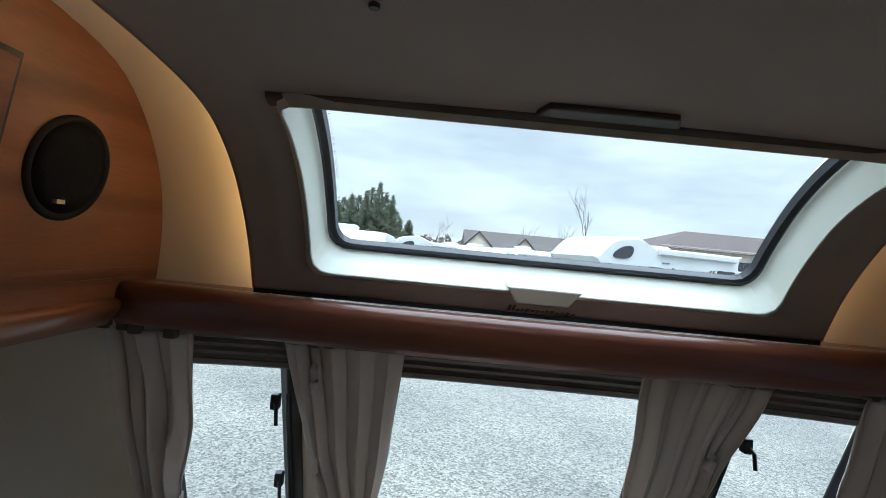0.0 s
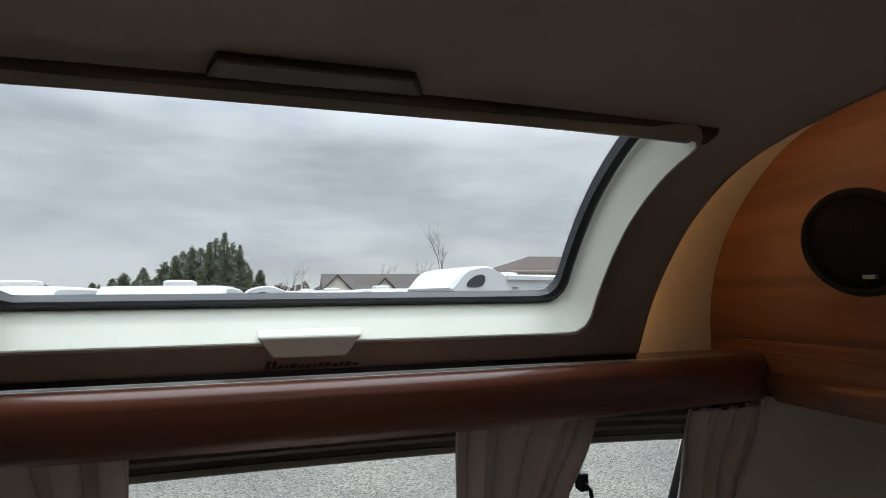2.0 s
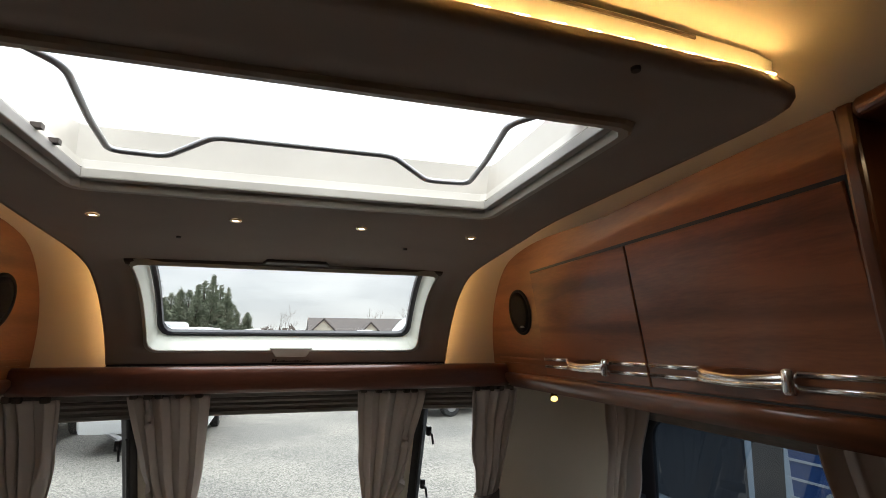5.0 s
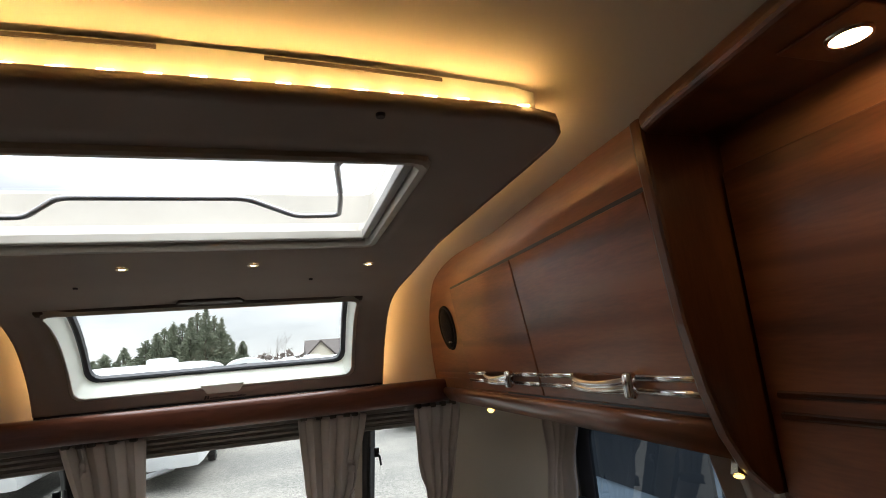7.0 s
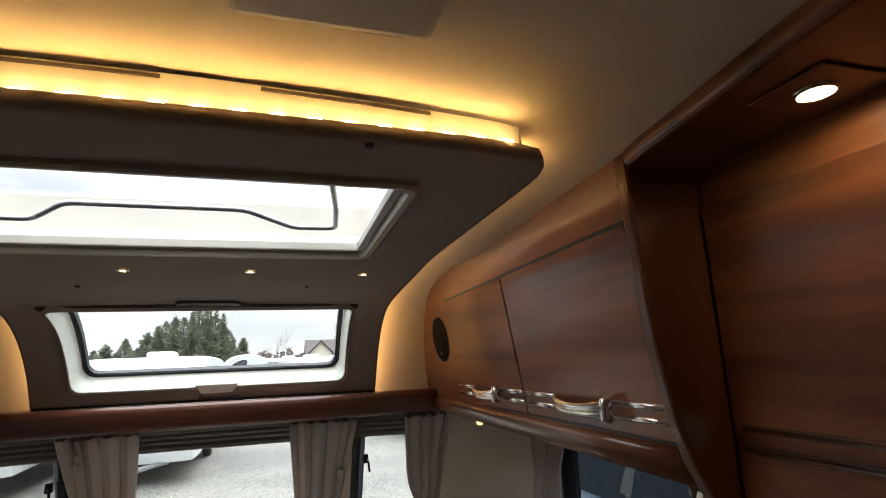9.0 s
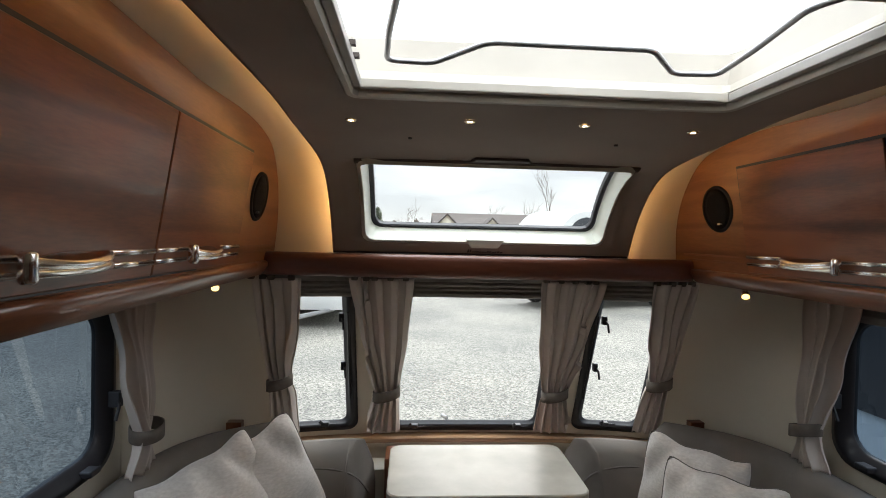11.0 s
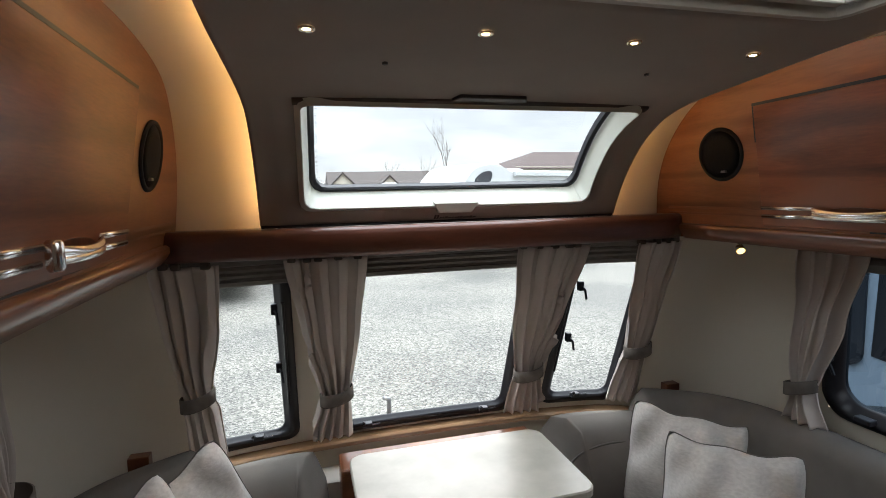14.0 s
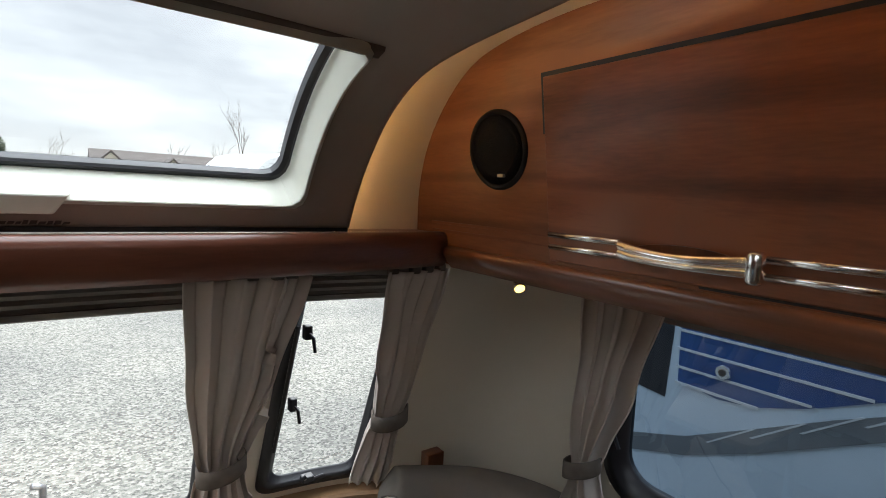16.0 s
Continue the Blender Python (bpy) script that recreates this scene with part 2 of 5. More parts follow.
def box(bm, x0, x1, y0, y1, z0, z1):
    v = [bm.verts.new(p) for p in ((x0, y0, z0), (x1, y0, z0), (x1, y1, z0), (x0, y1, z0), (x0, y0, z1), (x1, y0, z1), (x1, y1, z1), (x0, y1, z1))]
    for f in ((0, 3, 2, 1), (4, 5, 6, 7), (0, 1, 5, 4), (1, 2, 6, 5), (2, 3, 7, 6), (3, 0, 4, 7)):
        bm.faces.new([v[i] for i in f])
    return v


def boxed(*a):
    bm = bmesh.new()
    box(bm, *a)
    return bm


def grid(rows, keep=None, bm=None):
    """A sheet through rows of points; keep(i, j) leaves cells out."""
    bm = bm or bmesh.new()
    vs = [[bm.verts.new(p) for p in r] for r in rows]
    for i in range(len(vs) - 1):
        for j in range(len(vs[i]) - 1):
            if keep is None or keep(i, j):
                bm.faces.new((vs[i][j], vs[i][j + 1], vs[i + 1][j + 1], vs[i + 1][j]))
    for v in [v for v in bm.verts if not v.link_faces]:
        bm.verts.remove(v)
    return bm


def bands(loops, bm=None, closed=False, cap=False):
    """Closed loops joined one to the next."""
    bm = bm or bmesh.new()
    vs = [[bm.verts.new(p) for p in lp] for lp in loops]
    n = len(vs[0])
    pairs = list(zip(vs, vs[1:])) + ([(vs[-1], vs[0])] if closed else [])
    for a, b in pairs:
        for i in range(n):
            bm.faces.new((a[i], a[(i + 1) % n], b[(i + 1) % n], b[i]))
    if cap:
        bm.faces.new(vs[0][::-1])
        bm.faces.new(vs[-1])
    return bm


def tube(path, r, sides=8, bm=None):
    """A round bar along a path of points."""
    path = [Vector(p) for p in path]
    loops, side = [], None
    for i, p in enumerate(path):
        d = (path[min(i + 1, len(path) - 1)] - path[max(i - 1, 0)]).normalized()
        if side is None:
            side = d.orthogonal().normalized()
        side = (side - d * side.dot(d)).normalized()
        up = d.cross(side)
        rr = r[i] if isinstance(r, (list, tuple)) else r
        loops.append([p + (side * math.cos(a) + up * math.sin(a)) * rr for a in (2 * math.pi * k / sides for k in range(sides))])
    return bands(loops, bm, cap=True)


def smoothed(pts, n=6):
    """A smooth curve through points."""
    pts = [Vector(p) for p in pts]
    out = []
    for i in range(len(pts) - 1):
        a, b, c, d = pts[max(i - 1, 0)], pts[i], pts[i + 1], pts[min(i + 2, len(pts) - 1)]
        for k in range(n):
            t = k / n
            out.append(0.5 * (2 * b + (c - a) * t + (2 * a - 5 * b + 4 * c - d) * t * t + (3 * b - a - 3 * c + d) * t ** 3))
    return out + [pts[-1]]


def rounded(x0, x1, y0, y1, r, n=5):
    """A rectangle with round corners, as points in a plane."""
    out = []
    for cx, cy, a0 in ((x1 - r, y1 - r, 0), (x0 + r, y1 - r, 90), (x0 + r, y0 + r, 180), (x1 - r, y0 + r, 270)):
        for k in range(n + 1):
            a = radians(a0 + 90 * k / n)
            out.append((cx + r * math.cos(a), cy + r * math.sin(a)))
    return out


def dense_loop(pts, step):
    """More points along the straight runs of a loop."""
    out = []
    for i, p in enumerate(pts):
        q = pts[(i + 1) % len(pts)]
        k = max(1, int(math.dist(p, q) / step))
        out += [(p[0] + (q[0] - p[0]) * j / k, p[1] + (q[1] - p[1]) * j / k) for j in range(k)]
    return out


def disc(c, normal, r, depth=0.0, sides=20, bm=None):
    """A short round plug that faces along normal."""
    c, nrm = Vector(c), Vector(normal).normalized()
    s = nrm.orthogonal().normalized()
    u = nrm.cross(s)
    ring = lambda rr, d: [c + nrm * d + (s * math.cos(a) + u * math.sin(a)) * rr for a in (2 * math.pi * k / sides for k in range(sides))]
    return bands([ring(r, 0), ring(r, depth * 0.6), ring(r * 0.9, depth)], bm, cap=True)


# ---- the shell's section ----
PANEL = smoothed([(0, -1.208, 1.905), (0, -1.066, 1.903), (0, -0.80, 1.902), (0, -0.552, 1.900), (0, -0.39, 1.889), (0, -0.245, 1.875), (0, -0.1, 1.860), (0, 0.0, 1.842),
                  (0, 0.07, 1.815), (0, 0.14, 1.768), (0, 0.20, 1.705), (0, 0.245, 1.642), (0, 0.275, 1.585), (0, 0.289, 1.555)], 4)
SHELL = smoothed([(0, -3.75, 1.966), (0, -2.4, 1.966), (0, -1.3, 1.966), (0, -1.1, 1.968), (0, -0.6, 1.972), (0, -0.3, 1.968), (0, -0.08, 1.948), (0, 0.09, 1.908), (0, 0.2, 1.845), (0, 0.29, 1.755),
                  (0, 0.345, 1.655), (0, 0.372, 1.55), (0, 0.385, 1.44)], 4)


def section(pts, y):
    """Height and slope of a section at y."""
    for a, b in zip(pts, pts[1:]):
        if a.y <= y <= b.y:
            k = (y - a.y) / max(b.y - a.y, 1e-6)
            return a.z + (b.z - a.z) * k
    return pts[0].z if y < pts[0].y else pts[-1].z


def camber(x, y):
    fade = 1.0 if y < -0.5 else max(0.0, 1 - (y + 0.5) / 0.6)
    side = 0.055 - 0.028 * min(1.0, max(0.0, (-0.35 - y) / 0.7))
    return -side * (x / 0.8) ** 2 * fade


# lengths along the panel's section, from the skylight's upper edge
ARC = [0.0]
for a, b in zip(PANEL, PANEL[1:]):
    ARC.append(ARC[-1] + (b - a).length)
S_TOP = ARC[min(range(len(PANEL)), key=lambda i: abs(PANEL[i].y - 0.0))]


def on_panel(x, s, off=0.0):
    """The point on the panel at s metres below the skylight's upper edge, off metres behind its face."""
    s += S_TOP
    i = max(k for k in range(len(ARC) - 1) if ARC[k] <= max(s, 0))
    a, b = PANEL[i], PANEL[i + 1]
    d = (b - a).normalized()
    p = a + d * (s - ARC[i])
    nrm = Vector((0, -d.z, d.y))
    q = p + nrm * off
    return Vector((x, q.y, q.z))


S_LOW = [ARC[i] - S_TOP for i in range(len(PANEL)) if PANEL[i].z <= 1.607][0]

# ---- ceiling panel with its two openings ----
XS = [-0.568, -0.558, -0.54, -0.50, -0.443, -0.405, -0.28, -0.14, 0, 0.14, 0.28, 0.405, 0.443, 0.50, 0.54, 0.558, 0.568]
BACK = {0.568: 0.09, 0.558: 0.055, 0.54: 0.032, 0.50: 0.02, 0.443: 0.013, 0.405: 0.012, 0.28: 0.006, 0.14: 0.002, 0: 0.0}


def panel_x(x, y):
    """The panel narrows a little down the front."""
    k = min(1, max(0, (y + 0.35) / 0.4))
    return x * (1 - 0.02 * k) if abs(x) > 0.5 else x


rows = []
for p in PANEL:
    row = []
    for x in XS:
        y = p.y
        if p.y < -1.08:
            y = p.y + BACK[abs(x)] * (-1.08 - p.y) / 0.128
        row.append((panel_x(x, y), y, p.z))
    rows.append(row)


def panel_keep(i, j):
    y = (PANEL[i].y + PANEL[i + 1].y) / 2
    s = (ARC[i] + ARC[i + 1]) / 2 - S_TOP
    xm = abs((XS[j] + XS[j + 1]) / 2)
    return not (xm < 0.405 and -1.066 < y < -0.552) and not (xm < 0.443 and 0 < s < S_LOW)


ceiling_panel = thick(thing("ceiling_panel", grid(rows, panel_keep), M_TAUPE, "dark taupe fabric-lined dropped ceiling panel curving down to the front shelf", "ceiling panel", kind="structure", smooth=True), 0.014, 1.0)

# ---- outer shell: ceiling and front curve ----
XC = [-1.24, -1.1, -0.95, -0.8, -0.65, -0.46, -0.3, -0.1, 0.1, 0.3, 0.46, 0.65, 0.8, 0.95, 1.1, 1.24]
rows = [[(x, p.y, p.z + camber(x, p.y)) for x in XC] for p in SHELL]


def shell_keep(i, j):
    y = (SHELL[i].y + SHELL[i + 1].y) / 2
    return not (abs((XC[j] + XC[j + 1]) / 2) < 0.46 and (-1.1 < y < -0.53 or y > -0.22))


ceiling = thick(thing("ceiling", grid(rows, shell_keep), M_CREAM, "cream lining of the cambered caravan ceiling", "ceiling", kind="structure", smooth=True), 0.03, 1.0)

# ---- walls ----
PLAN = smoothed([(-1.2, 0.10, 0), (-1.187, 0.23, 0), (-1.135, 0.38, 0), (-1.04, 0.51, 0), (-0.9, 0.625, 0), (-0.75, 0.69, 0), (-0.5, 0.728, 0), (-0.25, 0.745, 0), (0, 0.748, 0),
                 (0.25, 0.745, 0), (0.5, 0.728, 0), (0.75, 0.69, 0), (0.9, 0.625, 0), (1.04, 0.51, 0), (1.135, 0.38, 0), (1.187, 0.23, 0), (1.2, 0.10, 0)], 8)


def front(x, z, off=0.0):
    """A point of the leaning front wall; off metres out of the room."""
    ax = abs(x)
    pts = [p for p in PLAN if p.x >= -1e-6]
    y = pts[-1].y
    for a, b in zip(pts, pts[1:]):
        if a.x <= ax <= b.x and b.x > a.x:
            y = a.y + (b.y - a.y) * (ax - a.x) / (b.x - a.x)
            break
    lean = 0.42 * (z - 0.75) * min(1, max(0, (1.2 - ax) / 0.45))
    return Vector((x + (0.35 * off * (1 if x > 0 else -1) if ax > 0.45 else 0), y - lean + off, z))


WIN_C = (-0.345, 0.345, 0.738, 1.41)
WIN_R = (0.518, 0.80, 0.752, 1.41)
xs = sorted({p.x for p in PLAN} | {WIN_C[0], WIN_C[1], WIN_R[0], WIN_R[1], -WIN_R[0], -WIN_R[1]})
zs = [0.0, 0.3, 0.6, 0.72, 0.738, 0.752, 0.9, 1.05, 1.2, 1.35, 1.41, 1.46, 1.50]


def wall_keep(i, j):
    z, x = (zs[i] + zs[i + 1]) / 2, (xs[j] + xs[j + 1]) / 2
    for w in (WIN_C, WIN_R, (-WIN_R[1], -WIN_R[0], WIN_R[2], WIN_R[3])):
        if w[0] < x < w[1] and w[2] < z < w[3]:
            return False
    return True


wall_front = thick(thing("wall_front", grid([[front(x, z) for x in xs] for z in zs], wall_keep), M_CREAM, "cream curved front wall of the caravan with three openings", "wall", kind="structure", smooth=True), 0.03, 1.0)

SIDE_WIN = (-1.02, 0.03, 0.905, 1.40)
for side, nm in ((-1, "wall_left"), (1, "wall_right")):
    bm = bmesh.new()
    x0, x1 = sorted((side * 1.2, side * 1.235))
    y0, y1, z0, z1 = SIDE_WIN
    for b in ((-3.75, y0, 0, 2.0), (y1, 0.10, 0, 2.0)):
        box(bm, x0, x1, b[0], b[1], b[2], b[3])
    box(bm, x0, x1, y0, y1, 0, z0)
    box(bm, x0, x1, y0, y1, z1, 2.0)
    thing(nm, bm, M_CREAM, "cream lined side wall with a window opening", "wall", kind="structure")
thing("wall_back", boxed(-1.24, 1.24, -3.78, -3.75, 0, 2.0), M_CREAM, "plain cream wall closing the caravan behind", "wall", kind="structure")
thing("floor", boxed(-1.24, 1.24, -3.78, 0.76, -0.04, 0.0), M_FLOOR, "dark wood-effect caravan floor", "floor", kind="structure")


# ---- skylight ----
def loop_on_panel(x0, x1, s0, s1, r, off):
    return [on_panel(x, s, off) for x, s in dense_loop(rounded(x0, x1, s0, s1, r), 0.03)]


def same_count(specs):
    """Loops with equal numbers of points."""
    n = 140
    out = []
    for lp in specs:
        lens = [0.0]
        for a, b in zip(lp, lp[1:] + lp[:1]):
            lens.append(lens[-1] + (b - a).length)
        pts = []
        j = 0
        for k in range(n):
            d = lens[-1] * k / n
            while lens[j + 1] < d:
                j += 1
            a, b = lp[j], lp[(j + 1) % len(lp)]
            pts.append(a.lerp(b, (d - lens[j]) / max(lens[j + 1] - lens[j], 1e-9)))
        out.append(pts)
    return out


skylight = holder("window_1", on_panel(0, S_LOW, 0.0), "panoramic curved front skylight with ivory surround and black seal", "skylight", kind="structure")
a = loop_on_panel(-0.449, 0.449, -0.03, S_LOW + 0.006, 0.03, -0.001)
b = loop_on_panel(-0.436, 0.436, -0.025, S_LOW - 0.008, 0.03, -0.017)
c = loop_on_panel(-0.425, 0.425, -0.02, S_LOW - 0.020, 0.035, 0.02)
b2 = loop_on_panel(-0.434, 0.434, -0.025, S_LOW - 0.010, 0.03, -0.016)
c2 = loop_on_panel(-0.424, 0.424, -0.02, S_LOW - 0.022, 0.035, 0.03)
d = loop_on_panel(-0.418, 0.418, -0.02, S_LOW - 0.034, 0.035, 0.055)
e = loop_on_panel(-0.448, 0.448, -0.03, S_LOW + 0.004, 0.03, 0.085)
crisp(part("window_frame", bands(same_count([e, a, b, b2, c, c2, d])), M_TRIM, skylight, "ivory moulded plastic surround", True))
f = loop_on_panel(-0.419, 0.419, -0.022, S_LOW - 0.030, 0.035, 0.046)
g = loop_on_panel(-0.413, 0.413, -0.02, S_LOW - 0.038, 0.035, 0.042)
h = loop_on_panel(-0.403, 0.403, -0.01, S_LOW - 0.042, 0.03, 0.046)
k = loop_on_panel(-0.402, 0.402, -0.01, S_LOW - 0.043, 0.03, 0.062)
crisp(part("seal", bands(same_count([f, g, h, k])), M_BLACK, skylight, "black rubber seal", True))
pane = part("pane", grid([[on_panel(x, s, 0.058) for x in (-0.42, -0.2, 0, 0.2, 0.42)] for s in [(-0.03 + i * (S_LOW + 0.0) / 14) for i in range(15)]]), M_GLASS, skylight, "", True)
pane.visible_shadow = False
k2 = loop_on_panel(-0.394, 0.394, 0.0, S_LOW - 0.050, 0.03, 0.056)
k1 = loop_on_panel(-0.404, 0.404, 0.0, S_LOW - 0.041, 0.03, 0.056)
part("dotted_edge", bands(same_count([k1, k2])), M_DOTS, skylight, "printed black dots along the pane's edge", True).visible_shadow = False
# pull tab under the skylight
bm = bmesh.new()
tab = [(-0.074, -0.022), (-0.052, 0.021), (0.052, 0.021), (0.074, -0.022)]
bands([[on_panel(x, S_LOW + s, 0.0) for x, s in tab], [on_panel(x * 0.95, S_LOW + s * 0.8 - 0.002, -0.020) for x, s in tab]], bm, cap=True)
soften(part("pull_tab", bm, M_TRIM, skylight, "ivory finger pull"), 0.003)
# blind bar along the upper edge, with its grip
blind = holder("roller_blind", on_panel(0, -0.02, -0.01), "brown roller blind bar with grip along the skylight's top", "blind")
rows = []
for x in [-0.452 + 0.904 * i / 24 for i in range(25)]:
    bow = 0.012 * (1 - (x / 0.452) ** 2)
    rows.append([on_panel(x, s - bow, o) for s, o in ((0.006, 0.004), (0.005, -0.004), (-0.004, -0.008), (-0.024, -0.006), (-0.030, 0.004))])
part("bar", bands(rows, cap=True), M_BLINDBAR, blind, "", True)
bm = bmesh.new()
bands([[on_panel(x, s, o) for x, s in ((-0.095, -0.044), (-0.082, -0.074), (0.082, -0.074), (0.095, -0.044))] for o in (0.003, -0.008)], bm, cap=True)
soften(part("grip", bm, M_DARK, blind, "dark brown grip"), 0.004)
# script badge under the tab, a plain row of strokes
badge = holder("badge", on_panel(0, S_LOW + 0.043, 0.0), "small dark script badge fixed below the skylight", "badge")
random.seed(4)
x = -0.062
while x < 0.062:
    w = random.uniform(0.006, 0.010)
    hgt = 0.013 if x < -0.05 else random.uniform(0.005, 0.008)
    lp = [on_panel(x + dx, S_LOW + 0.043 - ds, -0.001) for dx, ds in ((0, 0), (w, 0.001), (w + 0.002, hgt), (0.003, hgt))]
    part("stroke", bands([lp, [p + Vector((0, -0.002, 0)) for p in lp]], cap=True), M_DARK, badge)
    x += w + 0.0015
# solid black strip in place of the shade under the panel's lower edge
thing("panel_gap", boxed(-0.555, 0.555, 0.292, 0.302, 1.546, 1.566), M_BLACK, "black strip standing in for the shade between ceiling panel and shelf", "gap", kind="structure")

# ---- shelf under the skylight ----
def shelf_front(x):
    return 0.195 + 0.05 * (abs(x) / 0.8) ** 2


rows = []
for x in [-0.80 + 1.6 * i / 32 for i in range(33)]:
    y = shelf_front(x)
    rows.append([(x, yy, zz) for yy, zz in ((0.40, 1.545), (y + 0.035, 1.545), (y + 0.030, 1.549), (y + 0.012, 1.548), (y + 0.002, 1.540), (y, 1.528), (y + 0.004, 1.500), (y + 0.012, 1.478), (y + 0.022, 1.466), (y + 0.05, 1.462), (0.40, 1.462))])
shelf = holder("front_shelf", (0, 0.3, 1.462), "bowed dark cherry wood front shelf with rounded edge", "shelf", kind="structure")
part("shelf_board", bands(rows, cap=True), M_SHELF, shelf, "", True)
bm = bmesh.new()
for x in (-0.515, 0.515):
    disc((x, shelf_front(x) + 0.055, 1.546), (0, 0, 1), 0.006, 0.003, 12, bm)
part("stud", bm, M_BRASS, shelf, "small bright studs")
part("seam", grid([[(x, shelf_front(x) + o, 1.5495) for o in (0.034, 0.038)] for x in [-0.74 + 1.48 * i / 24 for i in range(25)]]), M_CREAM, shelf, "thin pale inlay line")


# ---- overhead lockers ----
def face_x(y, z):
    return 0.780 + 0.016 * min(0, y) - 0.16 * (z - 1.527)


def locker(side):
    """The row of overhead lockers on one side: frame, two doors, rail and speaker."""
    sx = lambda x: side * x
    root = holder("overhead_locker", (sx(1.0), -0.4, 1.462), "walnut overhead locker row with two flush doors and chrome trim", "locker", "overhead lockers")
    # frame with its rounded front end
    edge = [p for p in SHELL if p.y > -1.12]
    bm = bmesh.new()
    outline = [(-1.10, 1.49)] + [(p.y, p.z + camber(0.78, p.y) + 0.004) for p in edge if p.z > 1.49] + [(0.38, 1.49)]
    outline[1] = (-1.10, outline[1][1])
    front_l = [(sx(face_x(y, z) + 0.012), y, z) for y, z in outline]
    back_l = [(sx(face_x(y, z) + 0.03), y, z) for y, z in outline]
    bands([front_l, back_l], bm, cap=True)
    part("face_frame", bm, M_FASCIA, root)
    part("carcass", boxed(*sorted((sx(0.83), sx(1.2))), -1.1, 0.30, 1.466, 1.50), M_RAIL, root)
    # doors
    for y1, y0 in ((-0.078, -0.583), (-0.588, -1.093)):
        loops = []
        for off in (0.014, 0.007, 0.005):
            ins = 0.0 if off > 0.006 else 0.002
            loops.append([(sx(face_x(y, z) + off), y, z) for y, z in ((y0 + ins, 1.524 + ins), (y1 - ins, 1.524 + ins), (y1 - ins, 1.846 - ins), (y0 + ins, 1.846 - ins))])
        door = part("door", bands(loops, cap=True), M_WOOD, root)
        # two chrome strips, broken by a bowed handle with a round foot
        ya, yb = (-0.232, -0.440) if y1 > -0.3 else (-0.745, -0.950)
        for z in (1.573, 1.551):
            for a, b in ((y1 - 0.003, ya), (yb, y0 + 0.003)):
                part("trim_strip", bands([[(sx(face_x(y, z) + o), y, z + dz) for o, dz in ((0.007, -0.0055), (0.002, -0.0048), (0.0005, -0.002), (0.0005, 0.002), (0.002, 0.0048), (0.007, 0.0055))] for y in (a, b)], cap=True), M_CHROME, door, "chrome strip", True)
        rows = []
        for i in range(21):
            t = i / 20
            y = ya + (yb - ya) * t
            bow = 0.022 * math.sin(math.pi * min(1.0, t * 0.92 + 0.02)) ** 0.7
            half = 0.0150 - 0.004 * math.sin(math.pi * t)
            zc = 1.562 - 0.005 * math.sin(math.pi * t)
            fx = face_x(y, zc) + 0.002 - bow
            rows.append([(sx(fx + o), y, zc + q * half) for o, q in ((0.0, -1.0), (-0.0035, -0.85), (-0.005, -0.35), (-0.002, -0.12), (-0.002, 0.12), (-0.005, 0.35), (-0.0035, 0.85), (0.0, 1.0), (0.004, 0.6), (0.004, -0.6))])
        handle = crisp(part("handle", bands(rows, cap=True), M_CHROME, door, "bowed chrome handle", True), 50)
        fx = face_x(yb, 1.562)
        part("handle_foot", tube([(sx(fx - 0.012), yb, 1.541), (sx(fx - 0.012), yb, 1.546), (sx(fx - 0.012), yb, 1.578), (sx(fx - 0.012), yb, 1.583)], [0.008, 0.011, 0.011, 0.008], 20), M_CHROME, handle, "round chrome foot", True)
        # flat dark oval on the door, its colour standing for a recess in shade
        ring_ = [(sx(face_x(yc, 1.562 + dz) + 0.003), yc, 1.562 + dz) for yc, dz in ((yb + 0.02 + (ya - yb - 0.04) * (0.5 + 0.5 * math.cos(a)), 0.0165 * math.sin(a)) for a in (2 * math.pi * k / 24 for k in range(24)))]
        bm = bmesh.new()
        bm.faces.new([bm.verts.new(p) for p in ring_])
        thick(part("finger_recess", bm, M_PILLAR, door, "flat dark oval painted as a shaded recess behind the handle"), 0.002, 0)
    # flat black sheet proud of the frame, painting the shadow lines round the doors
    gap = [(sx(face_x(y, z) + 0.010), y, z) for y, z in ((-1.098, 1.520), (-0.072, 1.520), (-0.072, 1.854), (-1.098, 1.854))]
    bm = bmesh.new()
    bm.faces.new([bm.verts.new(p) for p in gap])
    thick(part("shadow_gap", bm, M_BLACK, root, "black sheet painted as the shade round the doors"), 0.002, 0)
    for z in (1.5705, 1.5515):
        part("trim_strip", bands([[(sx(face_x(y, z) + 0.012 + o), y, z + dz) for o, dz in ((0, -0.0035), (-0.004, -0.003), (-0.004, 0.003), (0, 0.0035))] for y in (-0.071, 0.30)], cap=True), M_RAIL, root, "wood-toned strip")
    # rail below the doors
    rows = []
    for y in (-1.10, -0.8, -0.5, -0.2, 0.1, 0.24):
        fx = face_x(y, 1.5)
        rows.append([(sx(fx + o), y, z) for o, z in ((0.03, 1.517), (0.0, 1.517), (-0.008, 1.511), (-0.008, 1.498), (0.004, 1.480), (0.016, 1.466), (0.05, 1.462), (0.06, 1.47))])
    part("rail", bands(rows, cap=True), M_RAIL, root, "", True)
    return root


